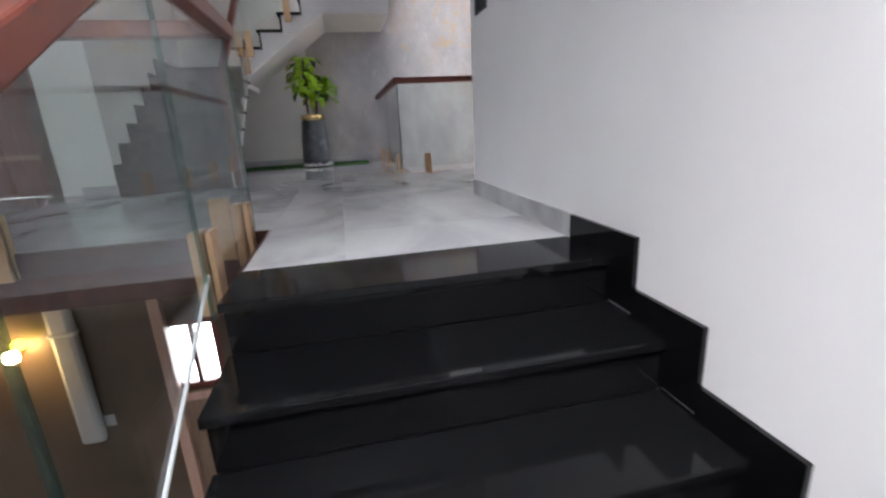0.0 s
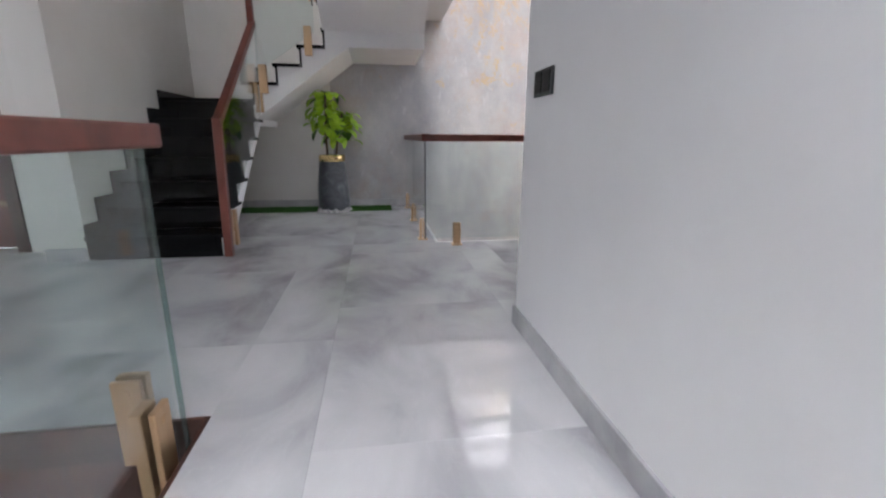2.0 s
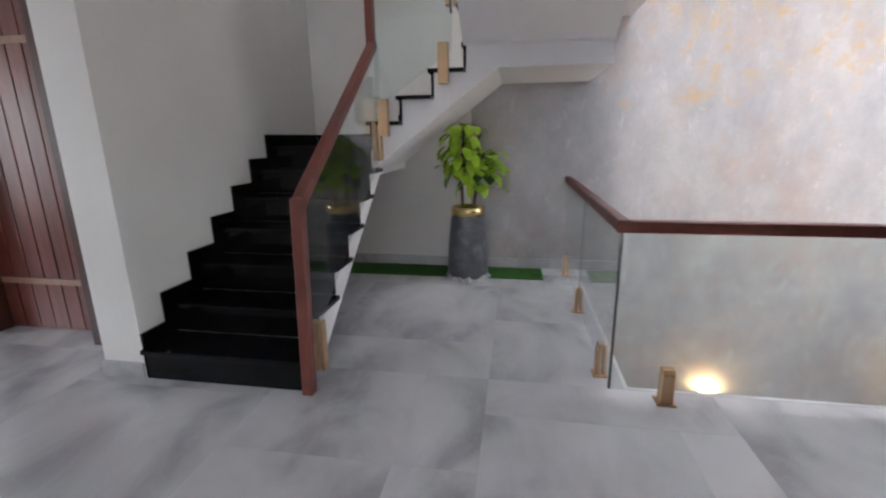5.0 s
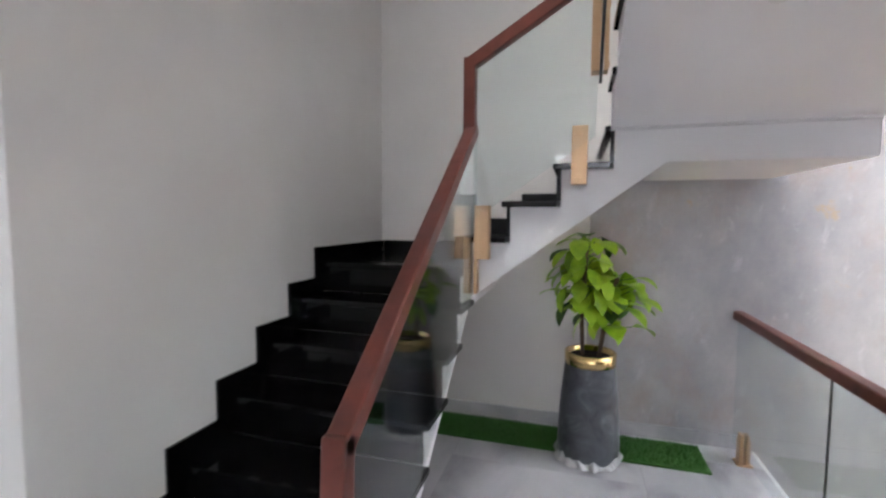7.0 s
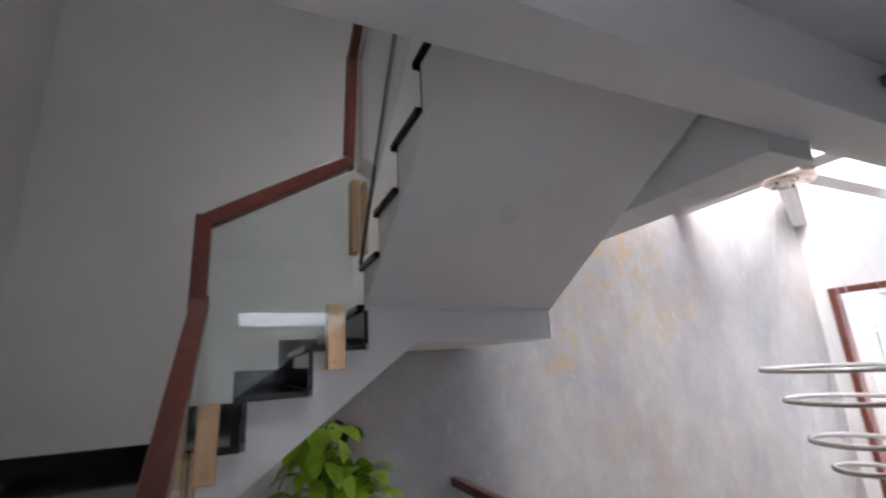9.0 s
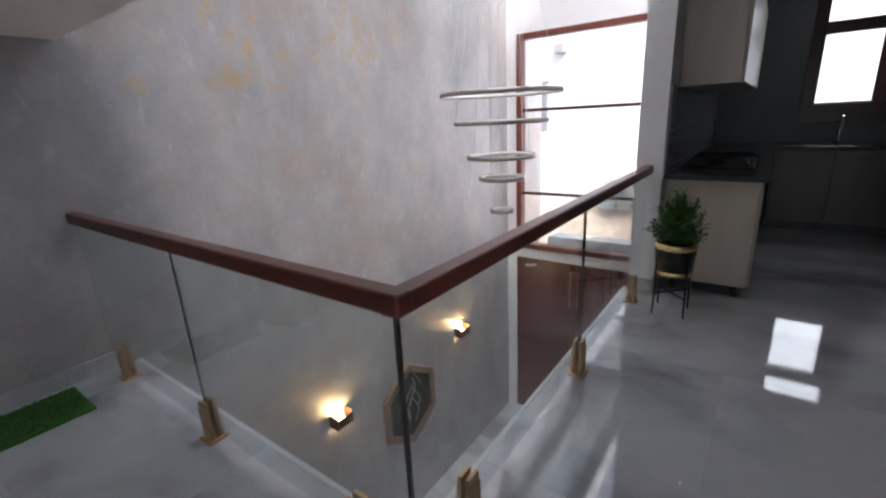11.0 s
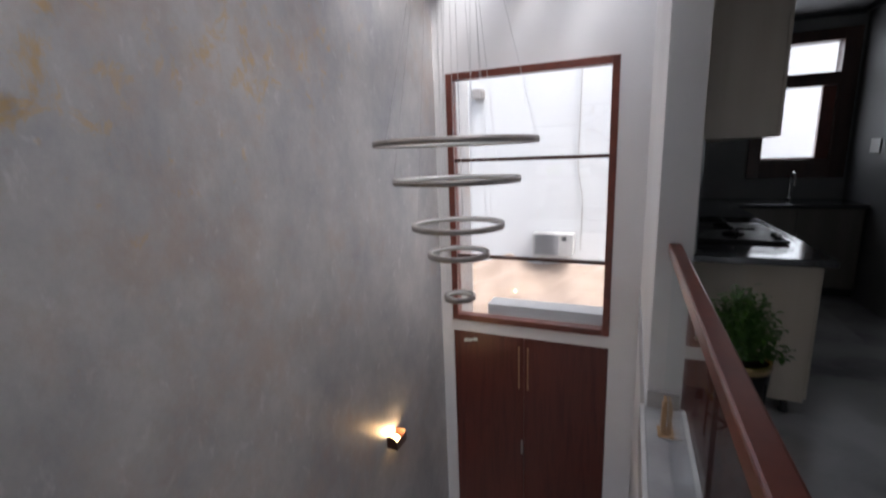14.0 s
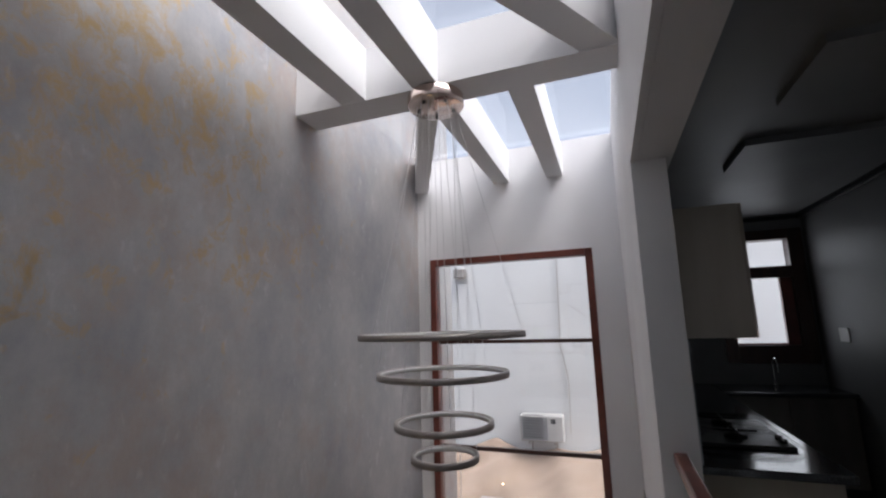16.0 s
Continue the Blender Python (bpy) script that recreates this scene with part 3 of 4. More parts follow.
    box("skirting", x0 + 0.018, xs[0] + 0.0, GOLD_Y - 0.031, GOLD_Y - 0.013, 7 * RISE, 7 * RISE + 0.1, GRANITE, st, 0.002)
    for i in range(3):
        box("skirting", xs[i] - 0.05, xs[i + 1] - 0.05, GOLD_Y - 0.031, GOLD_Y - 0.013, RISE * (7 + i), RISE * (8 + i) + 0.1, GRANITE, st, 0.002)
    return st


main_stairs()


# ---- glass railings ----
def glass_pane(parent, pts, axis, a0, a1):
    ob = prism("pane", pts, axis, a0, a1, GLASS, parent)
    ob.visible_shadow = False
    return ob


def pane_edge(parent, p, q):
    bars("edge", [(p, q)], 0.0125, 0.0125, EDGE, parent, 0)


def spigot(parent, x, y, z, turn, h=0.2):
    """A floor clamp: foot plate, two cheeks with the pane between, bevelled top."""
    bm = bmesh.new()
    m = pose(x, y, z, 0, 0, turn)
    add_box(bm, -0.048, 0.048, -0.045, 0.045, 0, 0.012, m)
    add_box(bm, -0.032, 0.032, -0.03, -0.008, 0.012, h - 0.03, m)
    add_box(bm, -0.032, 0.032, 0.008, 0.03, 0.012, h - 0.03, m)
    add_box(bm, -0.032, 0.032, -0.024, -0.008, h - 0.03, h, m)
    add_box(bm, -0.032, 0.032, 0.008, 0.024, h - 0.03, h, m)
    return mesh_ob("clamp", bm, BRASS, parent, 0.003)


def side_clamp(parent, x, y, z, turn, h=0.26, w=0.075):
    """A flat gold clamp fixed to a stair's side: outer plate, inner plate, two round caps."""
    bm = bmesh.new()
    m = pose(x, y, z, 0, 0, turn)
    add_box(bm, -w / 2, w / 2, -0.028, -0.009, -h / 2, h / 2, m)
    add_box(bm, -w / 2, w / 2, 0.009, 0.045, -h / 2, h / 2, m)
    for dz in (-h / 2 + 0.035, h / 2 - 0.04):
        add_box(bm, -0.012, 0.012, -0.034, -0.028, dz - 0.012, dz + 0.012, m)
    return mesh_ob("clamp", bm, BRASS, parent, 0.003)


def void_railing():
    r = thing("glass_railing", "frameless glass railing with dark red wooden handrail and gold clamps", "railing")
    x, y = 1.045, 5.70
    for a, b in ((5.712, 6.94), (6.948, 8.09)):
        glass_pane(r, [(a, 0.06), (b, 0.06), (b, RAIL_Z - 0.06), (a, RAIL_Z - 0.06)], "x", x - 0.006, x + 0.006)
    for a, b in ((1.04, 2.44), (2.448, 3.80)):
        glass_pane(r, [(a, 0.06), (b, 0.06), (b, RAIL_Z - 0.06), (a, RAIL_Z - 0.06)], "y", y - 0.006, y + 0.006)
    bars("edge", [((x, 5.703, 0.06), (x, 5.703, RAIL_Z - 0.05))], 0.012, 0.012, PLASTIC_DARK, r, 0)
    bars("joint", [((x, 6.944, 0.06), (x, 6.944, RAIL_Z - 0.05))], 0.005, 0.013, PLASTIC_DARK, r, 0)
    bars("joint", [((2.444, y, 0.06), (2.444, y, RAIL_Z - 0.05))], 0.005, 0.013, PLASTIC_DARK, r, 0)
    bars("handrail", [((x, y - 0.032, RAIL_Z - 0.03), (x, GOLD_Y - 0.004, RAIL_Z - 0.033)), ((x - 0.03, y, RAIL_Z - 0.0335), (3.822, y, RAIL_Z - 0.0335))], 0.062, 0.06, TEAK, r, 0.008)
    for yy in (5.95, 6.93, 7.90):
        spigot(r, x, yy, 0, 90)
    for xx in (1.33, 2.43, 3.56):
        spigot(r, xx, y, 0, 0)
    return r


def entry_railing():
    r = thing("stair_railing", "glass stair railing with red wooden handrail and gold side clamps", "railing")
    x = -0.05
    glass_pane(r, [(3.27, -0.12), (3.27, 0.92), (2.42, 0.92), (2.42, -0.12)], "x", x - 0.006, x + 0.006)
    s = 0.175 / 0.305
    zz = lambda yy, off: off - (2.30 - yy) * s
    for a, b in ((2.412, 1.58), (1.572, 0.4), (0.392, -0.9)):
        glass_pane(r, [(a, zz(a, -0.05)), (a, min(0.92, zz(a, 0.92))), (b, zz(b, 0.92)), (b, zz(b, -0.05))], "x", x - 0.006, x + 0.006)
    pane_edge(r, (x, 3.274, -0.12), (x, 3.274, 0.92))
    pane_edge(r, (x, 2.416, -0.12), (x, 2.416, 0.91))
    pane_edge(r, (x, 1.576, zz(1.576, -0.05)), (x, 1.576, zz(1.576, 0.91)))
    # white bar in place of the light caught in the panes' lower edge
    bars("lit_edge", [((x, 2.45, zz(2.45, -0.055)), (x, -0.9, zz(-0.9, -0.055)))], 0.011, 0.01, PLASTIC_WHITE, r, 0.002)
    bars("handrail", [((x, 3.335, 0.95), (x, 2.28, 0.95)), ((x, 2.30, 0.95), (x, -1.1, zz(-1.1, 0.95)))], 0.075, 0.07, TEAK, r, 0.008)
    for yy in (3.10, 2.50):
        side_clamp(r, x, yy, 0.03, 90, 0.29, 0.09)
    for yy in (1.7, 1.05, 0.4):
        side_clamp(r, x, yy, zz(yy, -0.02), 90)
    # the run along the edge of the opening
    y, ends = 3.262, (-0.064, -1.40, -2.75, -4.10, -5.98)
    for a, b in zip(ends, ends[1:]):
        glass_pane(r, [(b + 0.004, -0.12), (a - 0.004, -0.12), (a - 0.004, 0.92), (b + 0.004, 0.92)], "y", y - 0.006, y + 0.006)
        pane_edge(r, (b, y, -0.12), (b, y, 0.91))
    bars("handrail", [((x - 0.038, y + 0.03, 0.9495), (-5.99, y + 0.03, 0.9495))], 0.075, 0.07, TEAK, r, 0.008)
    for xx in (-0.19, -1.16, -1.95, -2.95, -3.9, -5.0):
        side_clamp(r, xx, y, 0.03, 0, 0.31, 0.09)
    return r


def main_railing():
    r = thing("stair_railing", "glass stair railing with red wooden handrail and gold side clamps", "railing")
    x = -0.565
    s = RISE / GO
    glass_pane(r, [(5.62, 0.28), (5.62, 1.03), (7.05, 2.03), (7.05, 1.25)], "x", x - 0.006, x + 0.006)
    bars("handrail", [((x, 5.50, 0.02), (x, 5.565, 1.07)), ((x, 5.56, 1.045), (x, 6.94, 2.05)), ((x - 0.01, 6.93, 2.02), (x - 0.01, 6.93, 2.40)),
                      ((x - 0.01, 6.93, 2.38), (0.02, 6.90, 2.725))], 0.062, 0.062, TEAK, r, 0.007, 0.012)
    bars("handrail", [((0.02, 6.90, 2.70), (0.03, 6.86, 3.30)), ((0.03, 6.87, 3.28), (0.03, 5.4, 4.30))], 0.044, 0.05, TEAK, r, 0.006, 0.012)
    bm = bmesh.new()
    add_prism(bm, [(-0.55, 1.585), (0.04, 1.985), (0.05, 2.68), (-0.55, 2.35)], "y", 6.90, 6.912)
    mesh_ob("pane", bm, GLASS, r).visible_shadow = False
    glass_pane(r, [(6.86, 2.26), (6.86, 3.26), (5.4, 4.26), (5.4, 3.3)], "x", 0.045, 0.057)
    bars("edge", [((0.051, 6.80, 2.2), (0.051, 5.45, 4.02))], 0.013, 0.013, PLASTIC_DARK, r, 0)
    side_clamp(r, x, 5.68, 0.21, 90, 0.3, 0.06)
    side_clamp(r, x, 6.98, 1.34, 90, 0.3, 0.06)
    side_clamp(r, -0.505, 6.93, 1.52, 0, 0.28)
    side_clamp(r, -0.03, 6.93, 1.90, 0, 0.28)
    side_clamp(r, 0.055, 6.82, 2.42, 90, 0.34)
    return r


void_railing()
entry_railing()
main_railing()


# ---- door, windows, cupboard ----
def hall_door():
    d = thing("door", "closed dark red wooden door with grooved planks and two pale inlays", "door", -2.785, 6.0, 0)
    d.location = (0, 0, 0)
    bars("frame", [((-3.285, 5.98, 0.0), (-3.285, 5.98, 2.46)), ((-2.285, 5.98, 0.0), (-2.285, 5.98, 2.46))], 0.09, 0.24, DARK_WOOD, d)
    box("frame", -3.24, -2.33, 5.86, 6.10, 2.37, 2.46, DARK_WOOD, d, 0.004)
    for i in range(7):
        a = -3.238 + i * 0.13
        box("plank", a, a + 0.124, 6.045, 6.085, 0.008, 2.366, DOOR_WOOD, d, 0.004)
    for z in (0.36, 1.98):
        box("inlay", -3.236, -2.334, 6.038, 6.05, z, z + 0.045, INLAY, d, 0.002)
    box("plate", -3.20, -3.16, 6.036, 6.044, 0.93, 1.13, PLASTIC_DARK, d, 0.003)
    bars("handle", [((-3.18, 6.04, 1.06), (-3.18, 5.99, 1.06)), ((-3.18, 5.992, 1.06), (-3.05, 5.992, 1.06))], 0.02, 0.02, PLASTIC_DARK, d, 0.005)
    return d


def big_window():
    w = thing("window", "tall three-part window in a red-brown wooden frame", "window")
    y0, y1, z0, z1, x = 6.085, 7.965, -0.575, 2.40, EAST_X
    f = 0.075
    box("frame", x - 0.02, x + 0.12, y0, y0 + f, z0, z1, TEAK, w, 0.006)
    box("frame", x - 0.02, x + 0.12, y1 - f, y1, z0, z1, TEAK, w, 0.006)
    box("frame", x - 0.021, x + 0.12, y0 + f, y1 - f, z0, z0 + f, TEAK, w, 0.006)
    box("frame", x - 0.021, x + 0.12, y0 + f, y1 - f, z1 - f, z1, TEAK, w, 0.006)
    for z in (0.24, 1.40):
        box("bar", x + 0.02, x + 0.07, y0 + f, y1 - f, z, z + 0.04, DARK_WOOD, w, 0.004)
    for a, b in ((z0 + f, 0.24), (0.28, 1.40), (1.44, z1 - f)):
        box("pane", x + 0.042, x + 0.048, y0 + f, y1 - f, a, b, WINDOW_GLASS, w).visible_shadow = False
    return w


def kitchen_window():
    w = thing("window", "small dark-framed kitchen window with two panes", "window")
    x, y0, y1, z0, z1 = 7.0, 3.95, 4.79, 1.12, 2.56
    a0, a1, zb, zm, zt = 4.085, 4.67, 1.31, 2.03, 2.45
    for a, b, c, d in ((y0, a0, z0, z1), (a1, y1, z0, z1), (a0, a1, z0, zb), (a0, a1, zt, z1), (a0, a1, zm, zm + 0.125)):
        box("frame", x - 0.03, x + 0.12, a, b, c, d, DARK_WOOD, w, 0.004)
    box("sash", x + 0.01, x + 0.06, a0 + 0.002, a0 + 0.115, zb, zm, TEAK, w, 0.003)
    box("sash", x + 0.02, x + 0.06, a0 + 0.115, a1, zb, zb + 0.02, TEAK, w, 0.003)
    for a, b in ((zb, zm), (zm + 0.125, zt)):
        box("pane", x + 0.05, x + 0.056, a0, a1, a, b, WINDOW_GLASS, w).visible_shadow = False
    return w


def plain_window(label, axis, at, a0, a1, z0, z1):
    w = thing("window", label, "window")
    def put(name, p, q, c, d, mat, t=0.05):
        if axis == "x":
            return box(name, at - t / 2, at + t / 2, p, q, c, d, mat, w)
        return box(name, p, q, at - t / 2, at + t / 2, c, d, mat, w)
    f = 0.06
    put("frame", a0, a0 + f, z0, z1, TEAK), put("frame", a1 - f, a1, z0, z1, TEAK)
    put("frame", a0 + f, a1 - f, z0, z0 + f, TEAK), put("frame", a0 + f, a1 - f, z1 - f, z1, TEAK)
    put("pane", a0 + f, a1 - f, z0 + f, z1 - f, WINDOW_GLASS, 0.006).visible_shadow = False


def wardrobe():
    c = thing("cupboard", "tall dark red wooden double-door cupboard under the window", "cupboard")
    y0, y1, x = 6.09, 7.96, EAST_X
    mid = 7.05
    box("body", x + 0.03, x + 0.19, y0, y1, LOW + 0.02, -0.727, DARK_WOOD, c)
    for a, b in ((y0, mid - 0.002), (mid + 0.002, y1)):
        box("door", x, x + 0.028, a, b, LOW + 0.03, -0.727, CUPBOARD_WOOD, c, 0.003)
    for yy in (mid - 0.055, mid + 0.055):
        bars("handle", [((x - 0.03, yy, -0.83), (x - 0.03, yy, -1.39)), ((x, yy, -0.87), (x - 0.03, yy, -0.87)), ((x, yy, -1.35), (x - 0.03, yy, -1.35))], 0.014, 0.014, BRASS, c, 0.003)
    for z, h in ((-2.12, 0.2), (-3.22, 0.12)):
        box("bolt", x - 0.012, x, mid + 0.01, mid + 0.035, z - h, z, SATIN, c, 0.003)
    return c


hall_door()
big_window()
kitchen_window()
plain_window("small wooden lower window with bright panes", "y", 5.34, -1.45, -0.95, -1.95, -1.2)
box("mullion", -1.22, -1.18, 5.315, 5.365, -1.9, -1.25, TEAK, bpy.data.objects["window.002"])
# assumed west window, never in view, around the hall's fill lamp
plain_window("assumed wooden side window, out of view, letting daylight in", "x", -6.1, 3.1, 4.7, 0.65, 2.25)
wardrobe()


# ---- chandelier ----
def chandelier():
    c = thing("chandelier", "unlit five-ring chandelier hung on thin wires from a chrome disc", "chandelier", 3.98, 7.02, 3.25)
    c.location = (0, 0, 0)
    cx, cy = 3.99, 7.01
    lathe("canopy", [(0.005, 3.155), (0.19, 3.155), (0.2, 3.165), (0.2, 3.235), (0.19, 3.247), (0.005, 3.249)], ROSE, c, 48, (cx, cy, 0))
    wires = []
    for r, z, tilt in ((0.53, 1.56, 0.0), (0.415, 1.315, 0.0), (0.305, 1.01, 0.0), (0.203, 0.81, 0.0), (0.098, 0.50, 0.0)):
        bm = bmesh.new()
        seg, prof = 72, [(r - 0.012, -0.018), (r + 0.012, -0.018), (r + 0.012, 0.018), (r - 0.012, 0.018)]
        rings = [[bm.verts.new((cx + p * math.cos(2 * math.pi * i / seg), cy + p * math.sin(2 * math.pi * i / seg), z + h)) for p, h in prof] for i in range(seg)]
        for i in range(seg):
            j = (i + 1) % seg
            for k in range(4):
                bm.faces.new((rings[i][k], rings[i][(k + 1) % 4], rings[j][(k + 1) % 4], rings[j][k]))
        mesh_ob("ring", bm, SATIN, c, 0, True)
        bm = bmesh.new()
        rings = [[bm.verts.new((cx + p * math.cos(2 * math.pi * i / seg), cy + p * math.sin(2 * math.pi * i / seg), z + h)) for p, h in ((r - 0.0125, -0.014), (r - 0.0145, -0.014), (r - 0.0145, 0.014), (r - 0.0125, 0.014))] for i in range(seg)]
        for i in range(seg):
            j = (i + 1) % seg
            for k in range(4):
                bm.faces.new((rings[i][k], rings[i][(k + 1) % 4], rings[j][(k + 1) % 4], rings[j][k]))
        mesh_ob("diffuser", bm, DIFFUSER, c, 0, True)
        for i in range(3):
            a = 2 * math.pi * i / 3 + r * 5
            wires.append([(cx + 0.13 * math.cos(a), cy + 0.13 * math.sin(a), 3.156), (cx + r * math.cos(a), cy + r * math.sin(a), z + 0.015)])
    tubes("wire", wires, 0.0018, THREAD, c)
    for i in range(5):
        a = i * 1.2566 + 0.3
        lathe("fitting", [(0.004, 3.142), (0.012, 3.142), (0.012, 3.156), (0.004, 3.157)], PLASTIC_DARK, c, 12, (cx + 0.13 * math.cos(a), cy + 0.13 * math.sin(a), 0))
    return c


chandelier()


# ---- wall lamps and hexagon panel on the feature wall ----
def sconce(x, z):
    s = thing("wall_lamp", "lit brown box wall lamp with a curved top edge", "wall lamp", group="wall lamps on the feature wall")
    y = GOLD_Y
    bm = bmesh.new()
    add_box(bm, x - 0.10, x + 0.10, y - 0.12, y - 0.112, z - 0.055, z + 0.045)
    add_box(bm, x - 0.10, x - 0.092, y - 0.112, y - 0.001, z - 0.055, z + 0.07)
    add_box(bm, x + 0.092, x + 0.10, y - 0.112, y - 0.001, z - 0.055, z + 0.07)
    mesh_ob("shade", bm, DARK_WOOD, s)
    box("back", x - 0.05, x + 0.05, y - 0.012, y - 0.001, z - 0.05, z + 0.05, BRASS, s)
    lathe("bulb", [(0.004, -0.03), (0.028, -0.02), (0.034, 0.01), (0.02, 0.035), (0.004, 0.042)], WARM_GLOW, s, 16, (x, y - 0.06, z))
    return s


sconce(4.76, -1.39)
sconce(2.62, -1.39)
for i, sx in enumerate((4.76, 2.62)):
    lp = new("lamp_bulb_light", bpy.data.lights.new("lamp_bulb_light", "POINT"))
    lp.data.energy, lp.data.color, lp.data.shadow_soft_size = 1.9, (1.0, 0.66, 0.32), 0.03
    lp.location = (sx, GOLD_Y - 0.06, -1.33)


def hexagon_panel():
    h = thing("wall_panel", "hexagonal wood-framed panel with raised leafy strokes on dark green", "wall art")
    cx, cz, y = 3.67, -1.88, GOLD_Y - 0.001
    hexa = lambda r: [(cx + r * 0.95 * math.sin(k * math.pi / 3), cz + r * math.cos(k * math.pi / 3)) for k in range(6)]
    bm = bmesh.new()
    outer, inner = hexa(0.54), hexa(0.44)
    for i in range(6):
        j = (i + 1) % 6
        add_prism(bm, [outer[i], outer[j], inner[j], inner[i]], "y", y - 0.05, y)
    mesh_ob("frame", bm, FRAME_WOOD, h, 0.006)
    prism("field", hexa(0.445), "y", y - 0.022, y - 0.004, ART_FIELD, h)
    rng = random.Random(5)
    lines = []
    for k in range(9):
        px, pz = cx - 0.14 + 0.035 * k, cz - 0.28 + 0.06 * k * rng.random()
        lines.append([(px + 0.06 * math.sin(q * 0.9 + k), y - 0.03, pz + q * 0.07) for q in range(6)])
    tubes("stroke", lines, 0.008, SATIN, h)


hexagon_panel()


# ---- plants ----
def add_leaf(bm, base, heading, droop, length, width, cup=0.15):
    """A pointed oval leaf with a folded midrib, bent downwards along its length."""
    d = Vector((math.cos(heading), math.sin(heading), 0))
    s = Vector((-d.y, d.x, 0))
    rows = []
    p, tilt = Vector(base), droop
    outline = (0.0, 0.62, 0.97, 0.95, 0.62, 0.0)
    for i, wv in enumerate(outline):
        up = Vector((0, 0, 1))
        way = (d * math.cos(tilt) + up * math.sin(tilt)).normalized()
        nrm = s.cross(way) * -1
        w = wv * width / 2
        if wv == 0.0:
            rows.append([bm.verts.new(p)])
        else:
            rows.append([bm.verts.new(p - s * w + nrm * w * cup), bm.verts.new(p), bm.verts.new(p + s * w + nrm * w * cup)])
        p = p + way * length / 5
        tilt -= 0.22
    for a, b in zip(rows, rows[1:]):
        if len(a) == 1:
            bm.faces.new((a[0], b[0], b[1])), bm.faces.new((a[0], b[1], b[2]))
        elif len(b) == 1:
            bm.faces.new((a[0], a[1], b[0])), bm.faces.new((a[1], a[2], b[0]))
        else:
            bm.faces.new((a[0], a[1], b[1], b[0])), bm.faces.new((a[1], a[2], b[2], b[1]))


def tall_plant():
    p = thing("potted_plant", "bright leafy plant in a tall grey pot with gold rim", "plant", 0.07, 7.66, 0)
    p.location = (0, 0, 0)
    c = (0.075, 7.70, 0)
    lathe("pot", [(0.17, 0.012), (0.195, 0.03), (0.2, 0.12), (0.185, 0.4), (0.16, 0.64), (0.156, 0.65)], POT_STONE, p, 44, c)
    lathe("rim", [(0.150, 0.64), (0.163, 0.642), (0.163, 0.72), (0.150, 0.722), (0.140, 0.715), (0.140, 0.66)], POLISHED, p, 44, c)
    lathe("soil", [(0.02, 0.64), (0.139, 0.66), (0.139, 0.685), (0.02, 0.695)], SOIL, p, 30, c)
    rng = random.Random(11)
    bm = bmesh.new()
    ring = []
    for i in range(40):
        a = 2 * math.pi * i / 40
        r = 0.205 + 0.03 * rng.random()
        ring.append((bm.verts.new((c[0] + 0.2 * math.cos(a), c[1] + 0.2 * math.sin(a), 0.03 + 0.05 * rng.random())), bm.verts.new((c[0] + r * math.cos(a), c[1] + r * math.sin(a), 0.014))))
    for i in range(40):
        j = (i + 1) % 40
        bm.faces.new((ring[i][0], ring[j][0], ring[j][1], ring[i][1]))
    ob = mesh_ob("wrapping", bm, FILM, p)
    sm = ob.modifiers.new("thick", "SOLIDIFY")
    sm.thickness = 0.002
    stems = [[(c[0] - 0.05, c[1], 0.66), (c[0] - 0.06, c[1] - 0.01, 0.95), (c[0] - 0.04, c[1] - 0.02, 1.42)],
             [(c[0] + 0.05, c[1], 0.66), (c[0] + 0.08, c[1] - 0.02, 0.90), (c[0] + 0.15, c[1] - 0.02, 1.22)]]
    tubes("stem", stems, 0.014, STEM, p)
    twigs, bm, bd = [], bmesh.new(), bmesh.new()
    for s, (lo, hi, count) in zip(stems, ((1.0, 1.47, 54), (0.88, 1.23, 38))):
        for k in range(count):
            z = lo + (hi - lo) * (k + rng.random()) / count
            t = (z - s[0][2]) / (s[2][2] - s[0][2])
            base = Vector(s[0]).lerp(Vector(s[2]), min(t, 1))
            base.z = min(z, s[2][2])
            a = k * 2.4 + rng.uniform(-0.4, 0.4)
            out = rng.uniform(0.05, 0.17) * (1.1 - 0.35 * t)
            tip = base + Vector((math.cos(a) * out, math.sin(a) * out * 0.85, rng.uniform(0.0, 0.08)))
            twigs.append([tuple(base), tuple(tip)])
            add_leaf(bd if rng.random() < 0.14 else bm, tip, a + rng.uniform(-0.4, 0.4), rng.uniform(-1.0, 0.4), rng.uniform(0.13, 0.22), rng.uniform(0.085, 0.14))
    tubes("twig", twigs, 0.003, LEAF_DARK, p)
    mesh_ob("leaves", bm, LEAF, p, 0, True)
    mesh_ob("leaves", bd, LEAF_DARK, p, 0, True)
    return p


